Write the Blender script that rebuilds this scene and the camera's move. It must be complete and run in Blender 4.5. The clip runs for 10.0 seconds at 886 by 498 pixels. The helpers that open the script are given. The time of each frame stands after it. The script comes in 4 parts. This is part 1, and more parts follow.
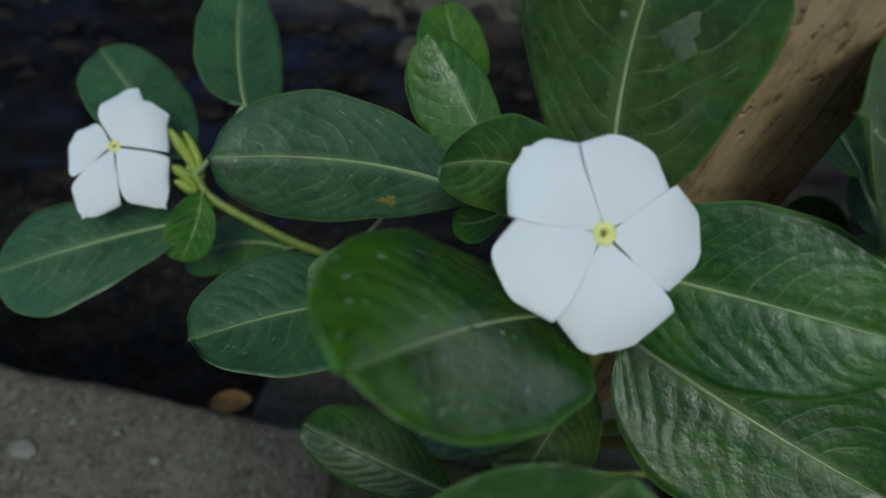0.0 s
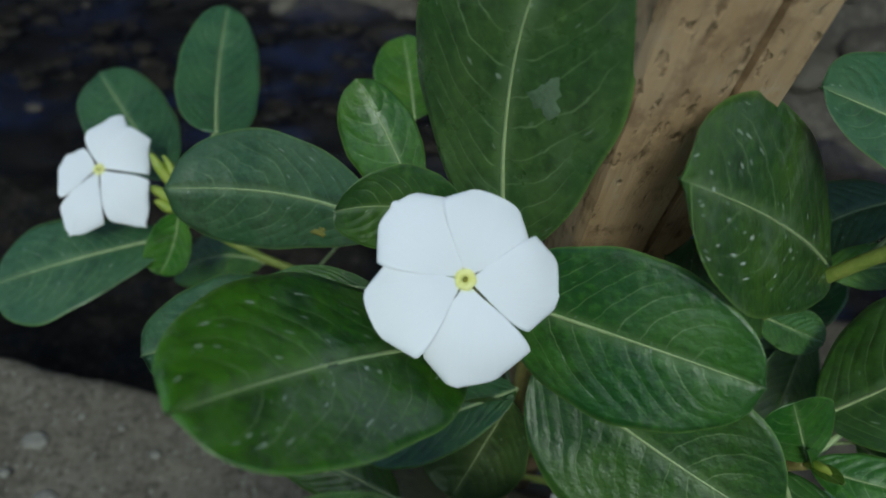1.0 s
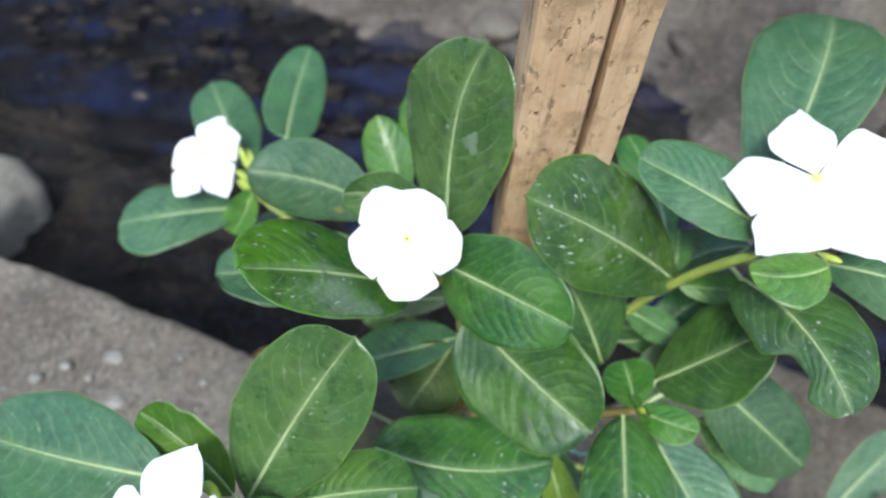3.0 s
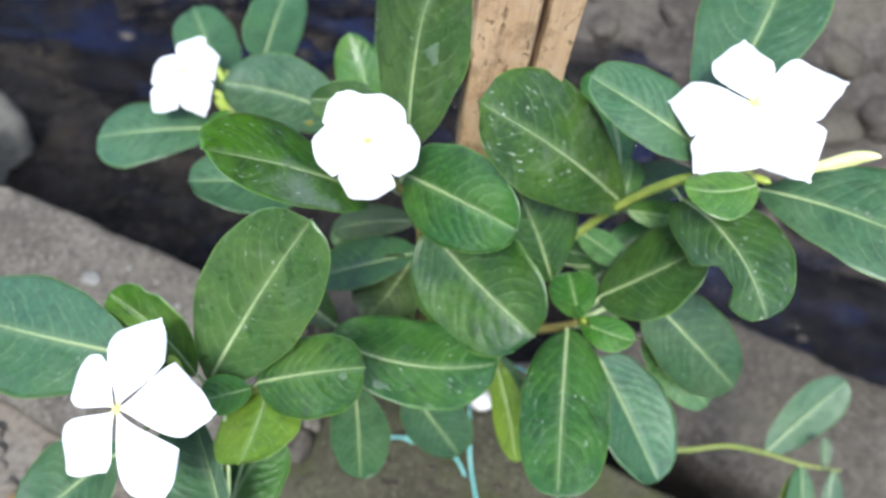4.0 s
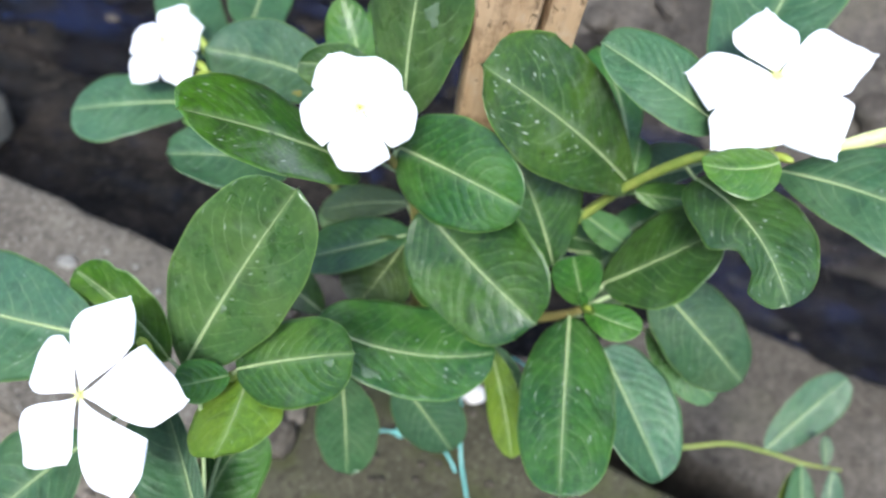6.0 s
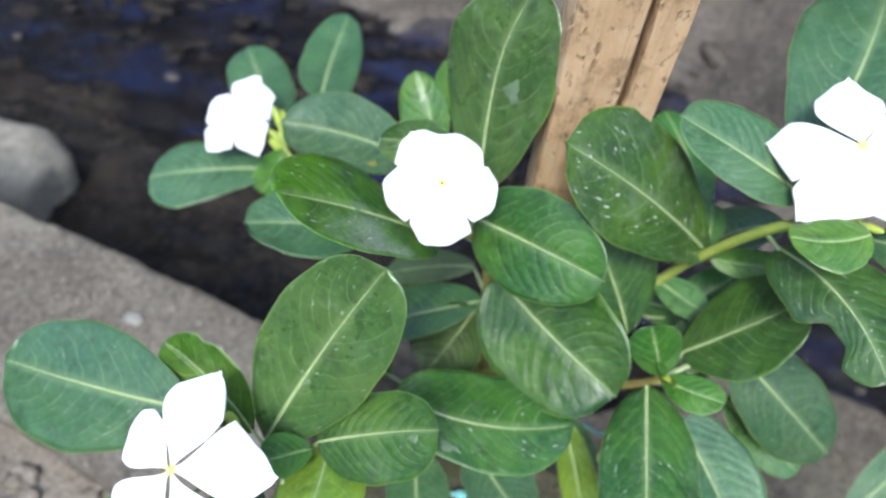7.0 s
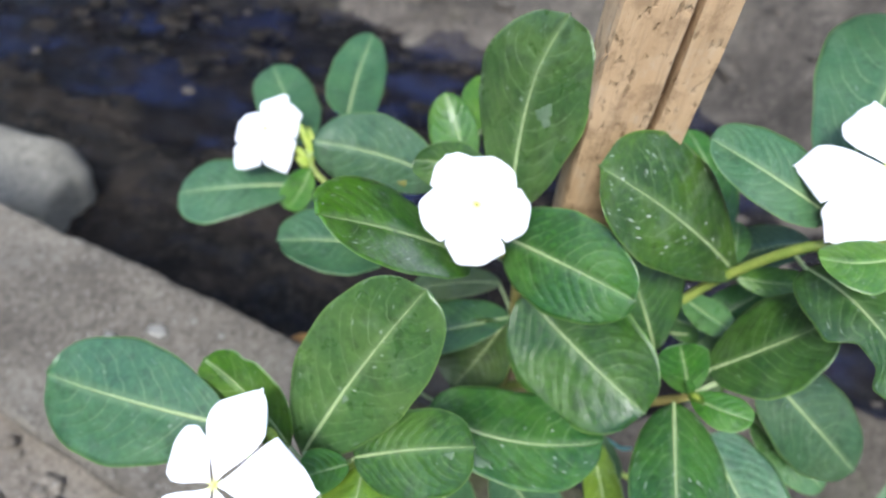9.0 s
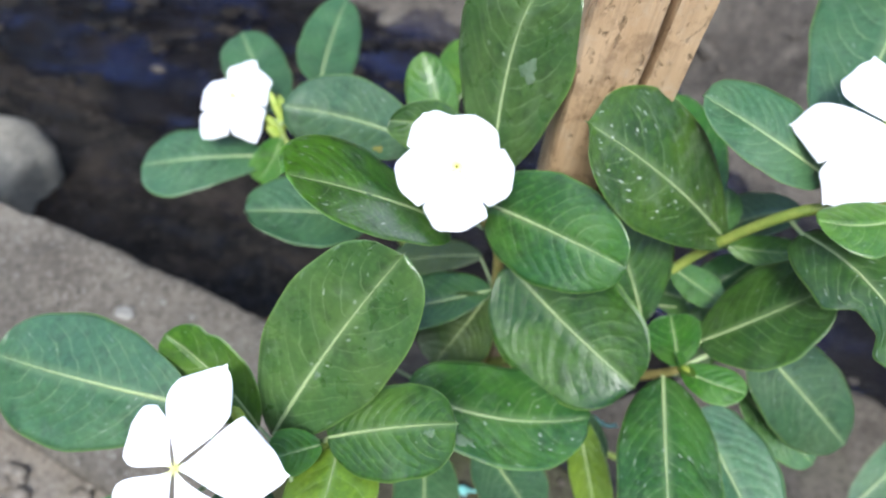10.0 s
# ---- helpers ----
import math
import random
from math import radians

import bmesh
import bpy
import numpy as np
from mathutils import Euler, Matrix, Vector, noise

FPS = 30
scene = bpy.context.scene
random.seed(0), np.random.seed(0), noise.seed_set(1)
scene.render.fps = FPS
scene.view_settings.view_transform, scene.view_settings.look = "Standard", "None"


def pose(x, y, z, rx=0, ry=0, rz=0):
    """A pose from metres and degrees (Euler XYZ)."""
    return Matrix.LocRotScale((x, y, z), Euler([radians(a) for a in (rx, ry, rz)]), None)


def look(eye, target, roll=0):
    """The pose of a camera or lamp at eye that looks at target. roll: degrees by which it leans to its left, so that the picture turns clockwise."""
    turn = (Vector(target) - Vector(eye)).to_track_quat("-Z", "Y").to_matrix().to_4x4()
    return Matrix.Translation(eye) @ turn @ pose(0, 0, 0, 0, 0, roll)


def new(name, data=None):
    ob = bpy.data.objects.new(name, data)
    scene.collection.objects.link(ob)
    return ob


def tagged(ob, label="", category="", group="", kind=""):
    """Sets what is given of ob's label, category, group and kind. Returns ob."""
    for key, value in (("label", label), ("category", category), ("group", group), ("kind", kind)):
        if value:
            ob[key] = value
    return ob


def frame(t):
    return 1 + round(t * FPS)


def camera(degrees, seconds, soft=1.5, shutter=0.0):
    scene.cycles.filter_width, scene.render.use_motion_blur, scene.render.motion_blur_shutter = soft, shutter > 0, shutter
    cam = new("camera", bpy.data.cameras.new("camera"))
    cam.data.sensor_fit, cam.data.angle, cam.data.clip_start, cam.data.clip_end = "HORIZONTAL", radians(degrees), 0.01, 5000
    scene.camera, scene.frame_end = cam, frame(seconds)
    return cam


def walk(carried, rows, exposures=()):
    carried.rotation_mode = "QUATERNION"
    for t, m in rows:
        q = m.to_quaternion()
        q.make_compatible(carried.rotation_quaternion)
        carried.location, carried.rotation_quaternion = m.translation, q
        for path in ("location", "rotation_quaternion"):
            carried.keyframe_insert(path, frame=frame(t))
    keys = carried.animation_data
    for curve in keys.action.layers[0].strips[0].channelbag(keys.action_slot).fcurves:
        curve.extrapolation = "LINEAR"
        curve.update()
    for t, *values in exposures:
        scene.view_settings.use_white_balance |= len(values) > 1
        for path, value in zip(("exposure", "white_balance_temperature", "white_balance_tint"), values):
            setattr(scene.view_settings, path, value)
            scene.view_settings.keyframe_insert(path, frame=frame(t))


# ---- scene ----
cam = camera(66.7, 10.0, soft=1.75)
cam.data.dof.use_dof, cam.data.dof.focus_distance, cam.data.dof.aperture_fstop = True, 0.163, 12.5
METRES, EYE, TILT, LEAN, TURN = 0.28, 0.40, -57.0, 0.0, 0.0
ROWS = [
    (0.0, -0.0002, -0.0010, 0.0000, 0.00, 0.02, 0.08),
    (0.5, 0.0656, -0.0054, 0.0440, 1.28, 0.03, 0.87),
    (1.0, 0.1135, -0.0485, 0.0344, 3.20, -0.36, -0.64),
    (1.5, 0.1148, -0.0724, 0.0260, 4.48, -0.36, 0.11),
    (2.0, 0.1016, -0.0880, 0.0281, 4.55, 1.22, -1.43),
    (2.2, 0.1304, -0.1122, 0.0169, 4.81, 0.84, -3.22),
    (3.3, 0.2971, -0.4604, -0.0552, 8.47, 1.79, -9.91),
    (3.5, 0.3103, -0.4600, -0.0861, 7.34, 0.87, -10.54),
    (4.0, 0.3293, -0.4393, -0.0975, 6.68, -0.82, -11.63),
    (4.5, 0.3363, -0.3896, -0.1273, 5.79, -2.10, -12.30),
    (5.0, 0.3352, -0.3837, -0.1207, 5.72, -2.32, -12.42),
    (5.2, 0.3416, -0.3773, -0.1269, 5.81, -2.01, -12.70),
    (6.3, 0.2922, -0.3703, -0.1203, 5.52, 0.33, -12.48),
    (6.5, 0.2752, -0.3827, -0.1105, 6.85, 1.47, -12.10),
    (7.0, 0.2581, -0.3834, -0.0980, 9.09, 2.03, -12.37),
    (7.5, 0.2480, -0.4033, -0.0902, 9.05, 3.22, -12.79),
    (8.0, 0.2467, -0.3849, -0.0975, 9.10, 2.26, -13.06),
    (8.5, 0.2422, -0.3971, -0.0996, 8.56, 2.61, -12.71),
    (9.0, 0.2267, -0.4085, -0.0934, 9.79, 2.71, -12.50),
    (9.5, 0.2307, -0.3571, -0.0896, 8.24, 1.94, -12.16),
    (10.0, 0.2224, -0.3522, -0.1136, 7.98, 1.81, -12.06),
]
walk(cam, [(t, pose(0, 0, EYE, TILT, LEAN, TURN) @ pose(METRES * x, METRES * y, METRES * z, 90 + pitch, roll, yaw)) for t, x, y, z, yaw, pitch, roll in ROWS], exposures=[(0, -0.39, 6000, -12), (0.5, -0.49, 6000, -12), (1.0, -0.11, 6000, -12), (1.5, 0.45, 6000, -12), (2.0, 0.03, 6000, -12), (2.2, 0.35, 6020, -10), (3.3, 1.66, 6010, 5), (10, 1.66, 6010, 5)])

# ---- light ----
world = bpy.data.worlds.new("sky")
scene.world = world
world.use_nodes = True
wn = world.node_tree.nodes
sky = wn.new("ShaderNodeTexSky")
sky.sky_type = "NISHITA"
sky.sun_disc = False
sky.sun_elevation = radians(60)
sky.sun_rotation = radians(178)
sky.air_density, sky.dust_density = 1.0, 2.5
wn["Background"].inputs["Strength"].default_value = 0.15
world.node_tree.links.new(sky.outputs["Color"], wn["Background"].inputs["Color"])

sun_data = bpy.data.lights.new("sun", "SUN")
sun_data.energy = 1.35
sun_data.angle = radians(14)
sun_data.color = (1.0, 0.96, 0.9)
sun = new("sun", sun_data)
sun.matrix_world = look((0.02, -0.70, 1.2), (0, 0, 0))


# ---- materials ----
def material(name):
    m = bpy.data.materials.new(name)
    m.use_nodes = True
    t = m.node_tree
    return m, t, t.nodes["Principled BSDF"]


def put(t, kind, **inputs):
    n = t.nodes.new(kind)
    for key, value in inputs.items():
        n.inputs[key.replace("_", " ")].default_value = value
    return n


def math_node(t, op, a, b=None, clamp=False):
    n = t.nodes.new("ShaderNodeMath")
    n.operation, n.use_clamp = op, clamp
    for i, v in enumerate((a, b)):
        if v is None:
            continue
        if isinstance(v, (int, float)):
            n.inputs[i].default_value = v
        else:
            t.links.new(v, n.inputs[i])
    return n.outputs[0]


def mix(t, fac, a, b):
    n = t.nodes.new("ShaderNodeMix")
    n.data_type = "RGBA"
    for slot, v in ((0, fac), (6, a), (7, b)):
        if isinstance(v, (int, float)):
            n.inputs[slot].default_value = v
        elif isinstance(v, tuple):
            n.inputs[slot].default_value = (*v, 1.0)
        else:
            t.links.new(v, n.inputs[slot])
    return n.outputs[2]


def step(t, value, low, high):
    n = t.nodes.new("ShaderNodeMapRange")
    n.interpolation_type = "SMOOTHSTEP"
    n.inputs["From Min"].default_value, n.inputs["From Max"].default_value = low, high
    t.links.new(value, n.inputs["Value"])
    return n.outputs["Result"]


def grain(t, scale, detail=4.0, rough=0.55, stretch=(1, 1, 1), shift=None):
    c = t.nodes.new("ShaderNodeTexCoord")
    mp = t.nodes.new("ShaderNodeMapping")
    mp.inputs["Scale"].default_value = stretch
    t.links.new(c.outputs["Object"], mp.inputs["Vector"])
    if shift is not None:
        t.links.new(shift, mp.inputs["Location"])
    n = put(t, "ShaderNodeTexNoise", Scale=scale, Detail=detail, Roughness=rough)
    t.links.new(mp.outputs["Vector"], n.inputs["Vector"])
    return n.outputs["Fac"]


def relief(t, shader, height, strength=0.4, distance=0.001):
    b = put(t, "ShaderNodeBump", Strength=strength, Distance=distance)
    t.links.new(height, b.inputs["Height"])
    t.links.new(b.outputs["Normal"], shader.inputs["Normal"])


def random_of_object(t):
    return t.nodes.new("ShaderNodeObjectInfo").outputs["Random"]


def leaf_material(name, deep, fresh, vein, dust=0.0, gloss=0.36, tips=0.0, count=10.0):
    """A glossy leaf with arching side veins; dust is the share of pale dried spots."""
    m, t, s = material(name)
    uv = t.nodes.new("ShaderNodeUVMap")
    sep = t.nodes.new("ShaderNodeSeparateXYZ")
    t.links.new(uv.outputs["UV"], sep.inputs["Vector"])
    u = sep.outputs["X"]
    v = math_node(t, "ABSOLUTE", math_node(t, "SUBTRACT", math_node(t, "MULTIPLY", sep.outputs["Y"], 2.0), 1.0))
    rnd = random_of_object(t)
    far = t.nodes.new("ShaderNodeCombineXYZ")
    t.links.new(math_node(t, "MULTIPLY", rnd, 7.0), far.inputs["X"])
    shift = far.outputs["Vector"]
    big = grain(t, 45, 3, 0.5, shift=shift)
    fine = grain(t, 420, 4, 0.6, shift=shift)
    swell = grain(t, 85, 4, 0.55, shift=shift)
    # side veins leave the midrib steeply and bend towards the tip
    arch = math_node(t, "ADD", math_node(t, "MULTIPLY", v, 0.10), math_node(t, "MULTIPLY", math_node(t, "POWER", v, 2.2), 0.25))
    wob = math_node(t, "MULTIPLY", math_node(t, "ADD", math_node(t, "SUBTRACT", big, 0.5), math_node(t, "MULTIPLY", math_node(t, "SUBTRACT", swell, 0.5), 0.35)), 0.15)
    side = math_node(t, "MULTIPLY", math_node(t, "GREATER_THAN", sep.outputs["Y"], 0.5), 0.035)
    run = math_node(t, "ADD", math_node(t, "ADD", math_node(t, "SUBTRACT", u, arch), wob), side)
    saw = math_node(t, "FRACT", math_node(t, "MULTIPLY", run, count))
    off = math_node(t, "ABSOLUTE", math_node(t, "SUBTRACT", saw, 0.5))
    fade = math_node(t, "MULTIPLY", step(t, v, 0.98, 0.6), step(t, u, 0.98, 0.80))
    lines = math_node(t, "MULTIPLY", math_node(t, "MULTIPLY", step(t, off, 0.445, 0.5), fade), math_node(t, "ADD", math_node(t, "MULTIPLY", step(t, swell, 0.35, 0.65), 0.26), 0.13))
    halo = math_node(t, "MULTIPLY", step(t, v, 0.16, 0.0), 0.20)
    blade = mix(t, step(t, big, 0.36, 0.66), deep, fresh)
    blade = mix(t, math_node(t, "MULTIPLY", step(t, u, 0.45, 1.0), tips), blade, fresh)
    blade = mix(t, math_node(t, "MULTIPLY", step(t, fine, 0.45, 0.70), 0.45), blade, tuple(1.5 * c for c in fresh))
    blade = mix(t, math_node(t, "MULTIPLY", step(t, grain(t, 130, 5, 0.65, shift=shift), 0.50, 0.68), 0.6), blade, tuple(0.5 * c for c in deep))
    tone = t.nodes.new("ShaderNodeHueSaturation")
    t.links.new(blade, tone.inputs["Color"])
    t.links.new(math_node(t, "ADD", math_node(t, "MULTIPLY", rnd, 0.03), 0.485), tone.inputs["Hue"])
    t.links.new(math_node(t, "ADD", math_node(t, "MULTIPLY", math_node(t, "FRACT", math_node(t, "MULTIPLY", rnd, 5.3)), 0.4), 0.82), tone.inputs["Value"])
    col = mix(t, math_node(t, "MAXIMUM", lines, halo), tone.outputs["Color"], vein)
    rim = math_node(t, "MULTIPLY", step(t, v, 0.955, 1.0), 0.45)
    col = mix(t, rim, col, (0.20, 0.32, 0.08))
    # a dried film, and pale flecks that lie along the side veins
    film = math_node(t, "MULTIPLY", step(t, grain(t, 75, 5, 0.7, shift=shift), 0.5, 0.75), 0.03 + 0.10 * dust)
    lay = t.nodes.new("ShaderNodeCombineXYZ")
    t.links.new(math_node(t, "MULTIPLY", run, 30.0), lay.inputs["X"])
    t.links.new(math_node(t, "MULTIPLY", sep.outputs["Y"], 14.0), lay.inputs["Y"])
    t.links.new(math_node(t, "MULTIPLY", rnd, 31.0), lay.inputs["Z"])
    fleck = put(t, "ShaderNodeTexVoronoi", Scale=1.0)
    t.links.new(lay.outputs["Vector"], fleck.inputs["Vector"])
    pick = t.nodes.new("ShaderNodeSeparateColor")
    t.links.new(fleck.outputs["Color"], pick.inputs["Color"])
    kept = math_node(t, "LESS_THAN", pick.outputs["Red"], 0.10 + 0.62 * dust)
    blot = math_node(t, "ADD", fleck.outputs["Distance"], math_node(t, "MULTIPLY", math_node(t, "SUBTRACT", fine, 0.5), 0.5))
    spots = math_node(t, "MULTIPLY", math_node(t, "MULTIPLY", step(t, blot, 0.26, 0.06), kept), math_node(t, "MULTIPLY", pick.outputs["Green"], 0.30 + 0.75 * dust))
    dry = math_node(t, "MAXIMUM", film, spots)
    col = mix(t, dry, col, (0.46, 0.52, 0.44))
    t.links.new(col, s.inputs["Base Color"])
    t.links.new(math_node(t, "ADD", math_node(t, "MULTIPLY", dry, 0.35), math_node(t, "ADD", gloss - 0.14, math_node(t, "MULTIPLY", step(t, swell, 0.3, 0.7), 0.16))), s.inputs["Roughness"])
    s.inputs["Specular IOR Level"].default_value = 0.6
    quilt = math_node(t, "MULTIPLY", math_node(t, "MULTIPLY", step(t, off, 0.05, 0.5), fade), 0.26)
    groove = math_node(t, "SUBTRACT", math_node(t, "MULTIPLY", fine, 0.60), quilt)
    relief(t, s, math_node(t, "ADD", groove, math_node(t, "MULTIPLY", swell, 2.2)), 0.5, 0.0010)
    clear = put(t, "ShaderNodeBsdfTranslucent")
    t.links.new(mix(t, 0.5, col, (0.20, 0.32, 0.04)), clear.inputs["Color"])
    blend = put(t, "ShaderNodeMixShader", Fac=0.10)
    t.links.new(s.outputs[0], blend.inputs[1])
    t.links.new(clear.outputs[0], blend.inputs[2])
    t.links.new(blend.outputs[0], t.nodes["Material Output"].inputs["Surface"])
    return m


VEIN = (0.30, 0.40, 0.19)
LEAF = {
    "dark": leaf_material("leaf_dark_green", (0.016, 0.060, 0.010), (0.042, 0.105, 0.014), VEIN, 0.1, 0.46),
    "dusty": leaf_material("leaf_green_spotted", (0.016, 0.055, 0.010), (0.040, 0.097, 0.014), VEIN, 0.65, 0.46),
    "speckled": leaf_material("leaf_green_speckled", (0.015, 0.055, 0.009), (0.040, 0.099, 0.011), VEIN, 1.0, 0.44),
    "olive": leaf_material("leaf_olive_green", (0.035, 0.096, 0.026), (0.059, 0.126, 0.033), VEIN, 0.25, 0.38),
    # green leaves with some bluish sky sheen mixed into the base colour
    "blue": leaf_material("leaf_green_sky_tint", (0.029, 0.083, 0.034), (0.045, 0.104, 0.041), VEIN, 0.25, 0.48),
    "tip": leaf_material("leaf_green_yellow_tip", (0.011, 0.057, 0.010), (0.052, 0.150, 0.006), VEIN, 0.75, 0.42, 0.9),
    "lime": leaf_material("leaf_yellow_green", (0.072, 0.147, 0.012), (0.104, 0.176, 0.015), VEIN, 0.2, 0.46, count=6.0),
    "bright": leaf_material("leaf_bright_green", (0.027, 0.094, 0.009), (0.051, 0.128, 0.010), VEIN, 0.2, 0.46, count=6.0),
    "brown": leaf_material("leaf_browned_green", (0.030, 0.059, 0.015), (0.046, 0.076, 0.015), (0.192, 0.218, 0.103), 0.2, 0.5),
}


def plain(name, low, high, scale, rough=0.6, bump=0.3, fine=6.0, spec=0.4):
    m, t, s = material(name)
    a, b = grain(t, scale, 4, 0.6), grain(t, scale * fine, 3, 0.6)
    col = mix(t, step(t, a, 0.3, 0.7), low, high)
    col = mix(t, math_node(t, "MULTIPLY", step(t, b, 0.4, 0.75), 0.35), col, tuple(min(1.0, c * 1.35) for c in high))
    t.links.new(col, s.inputs["Base Color"])
    s.inputs["Roughness"].default_value = rough
    s.inputs["Specular IOR Level"].default_value = spec
    relief(t, s, b, bump, 0.0006)
    return m


SCAR = plain("leaf_scar", (0.060, 0.110, 0.050), (0.105, 0.150, 0.090), 160, 0.55, 0.4)
SPOT = plain("leaf_brown_spot", (0.10, 0.11, 0.02), (0.19, 0.17, 0.04), 240, 0.6, 0.4)
MIDRIB = plain("midrib", (0.24, 0.31, 0.14), (0.31, 0.38, 0.19), 220, 0.5, 0.1)
STEM = plain("stem_green", (0.14, 0.20, 0.035), (0.23, 0.27, 0.06), 120, 0.45, 0.3)
STEM_OLD = plain("stem_old", (0.16, 0.15, 0.04), (0.24, 0.20, 0.07), 150, 0.6, 0.5)
BUD = plain("bud_yellow_green", (0.20, 0.29, 0.03), (0.32, 0.37, 0.07), 200, 0.45, 0.2)
TUBE = plain("bud_pale_yellow", (0.55, 0.58, 0.22), (0.68, 0.68, 0.36), 200, 0.5, 0.2)
EYE_RING = plain("flower_eye", (0.70, 0.69, 0.22), (0.80, 0.79, 0.36), 400, 0.6, 0.2)
EYE_DOT = plain("flower_throat", (0.10, 0.10, 0.01), (0.20, 0.19, 0.03), 500, 0.7, 0.2)


def petal_material():
    m, t, s = material("petal_white")
    uv = t.nodes.new("ShaderNodeUVMap")
    sep = t.nodes.new("ShaderNodeSeparateXYZ")
    t.links.new(uv.outputs["UV"], sep.inputs["Vector"])
    ribs = put(t, "ShaderNodeTexNoise", Scale=1.0, Detail=3.0)
    mp = put(t, "ShaderNodeMapping", Scale=(2.0, 26.0, 1.0))
    t.links.new(uv.outputs["UV"], mp.inputs["Vector"])
    t.links.new(mp.outputs["Vector"], ribs.inputs["Vector"])
    col = mix(t, math_node(t, "MULTIPLY", ribs.outputs["Fac"], 0.5), (0.85, 0.865, 0.94), (0.79, 0.805, 0.90))
    col = mix(t, step(t, sep.outputs["X"], 0.09, 0.02), col, (0.72, 0.74, 0.30))
    t.links.new(col, s.inputs["Base Color"])
    s.inputs["Roughness"].default_value = 0.6
    s.inputs["Specular IOR Level"].default_value = 0.25
    s.inputs["Subsurface Weight"].default_value = 0.15
    s.inputs["Subsurface Radius"].default_value = (0.001, 0.001, 0.001)
    relief(t, s, ribs.outputs["Fac"], 0.25, 0.0005)
    clear = put(t, "ShaderNodeBsdfTranslucent", Color=(0.8, 0.82, 0.84, 1))
    blend = put(t, "ShaderNodeMixShader", Fac=0.12)
    t.links.new(s.outputs[0], blend.inputs[1])
    t.links.new(clear.outputs[0], blend.inputs[2])
    t.links.new(blend.outputs[0], t.nodes["Material Output"].inputs["Surface"])
    return m


PETAL = petal_material()


def wood_material():
    m, t, s = material("weathered_wood")
    long = grain(t, 55, 6, 0.65, (1, 1, 0.12))
    fibre = grain(t, 380, 4, 0.6, (1, 1, 0.035))
    stain = grain(t, 22, 4, 0.6, (1, 1, 0.5))
    col = mix(t, step(t, long, 0.25, 0.75), (0.40, 0.262, 0.142), (0.55, 0.395, 0.245))
    col = mix(t, math_node(t, "MULTIPLY", step(t, fibre, 0.5, 0.72), 0.26), col, (0.17, 0.105, 0.06))
    col = mix(t, math_node(t, "MULTIPLY", step(t, stain, 0.55, 0.75), 0.45), col, (0.25, 0.165, 0.10))
    patch = grain(t, 75, 6, 0.7, (1, 1, 0.75))
    col = mix(t, math_node(t, "MULTIPLY", step(t, patch, 0.48, 0.62), 0.6), col, (0.22, 0.14, 0.08))
    col = mix(t, math_node(t, "MULTIPLY", step(t, patch, 0.46, 0.32), 0.4), col, (0.50, 0.41, 0.30))
    pits = grain(t, 330, 3, 0.6, (1, 1, 0.5))
    col = mix(t, math_node(t, "MULTIPLY", step(t, pits, 0.58, 0.70), 0.6), col, (0.12, 0.07, 0.035))
    t.links.new(col, s.inputs["Base Color"])
    s.inputs["Roughness"].default_value = 0.8
    s.inputs["Specular IOR Level"].default_value = 0.2
    rough = math_node(t, "SUBTRACT", math_node(t, "ADD", math_node(t, "MULTIPLY", fibre, 0.6), math_node(t, "MULTIPLY", patch, 0.9)), math_node(t, "MULTIPLY", step(t, pits, 0.55, 0.70), 0.5))
    relief(t, s, rough, 0.7, 0.0014)
    return m


WOOD = wood_material()


def stone_material(name, low, high, speck, moss, moss_share, scale=30.0, rough=0.85):
    """Concrete or stone: blotches, aggregate specks, pits and a share of moss."""
    m, t, s = material(name)
    a, b = grain(t, scale * 0.25, 5, 0.6), grain(t, scale * 8, 3, 0.65)
    c = grain(t, scale * 1.6, 6, 0.7)
    col = mix(t, step(t, a, 0.32, 0.68), low, high)
    col = mix(t, math_node(t, "MULTIPLY", step(t, c, 0.4, 0.62), 0.5), col, low)
    vor = put(t, "ShaderNodeTexVoronoi", Scale=scale * 9)
    t.links.new(t.nodes.new("ShaderNodeTexCoord").outputs["Object"], vor.inputs["Vector"])
    col = mix(t, math_node(t, "MULTIPLY", math_node(t, "MULTIPLY", step(t, vor.outputs["Distance"], 0.34, 0.18), step(t, b, 0.5, 0.62)), 0.75), col, speck)
    col = mix(t, math_node(t, "MULTIPLY", step(t, b, 0.48, 0.34), 0.62), col, tuple(0.45 * x for x in low))
    coarse = grain(t, scale * 4, 3, 0.7)
    col = mix(t, math_node(t, "MULTIPLY", step(t, coarse, 0.50, 0.66), 0.26), col, tuple(1.35 * x for x in high))
    col = mix(t, math_node(t, "MULTIPLY", step(t, coarse, 0.48, 0.34), 0.30), col, tuple(0.5 * x for x in low))
    col = mix(t, math_node(t, "MULTIPLY", step(t, grain(t, scale * 0.5, 6, 0.65), 0.60 - 0.2 * moss_share, 0.74 - 0.2 * moss_share), moss_share), col, moss)
    t.links.new(col, s.inputs["Base Color"])
    s.inputs["Roughness"].default_value = rough
    s.inputs["Specular IOR Level"].default_value = 0.25
    relief(t, s, math_node(t, "ADD", b, math_node(t, "MULTIPLY", c, 1.2)), 0.45, 0.0020)
    return m


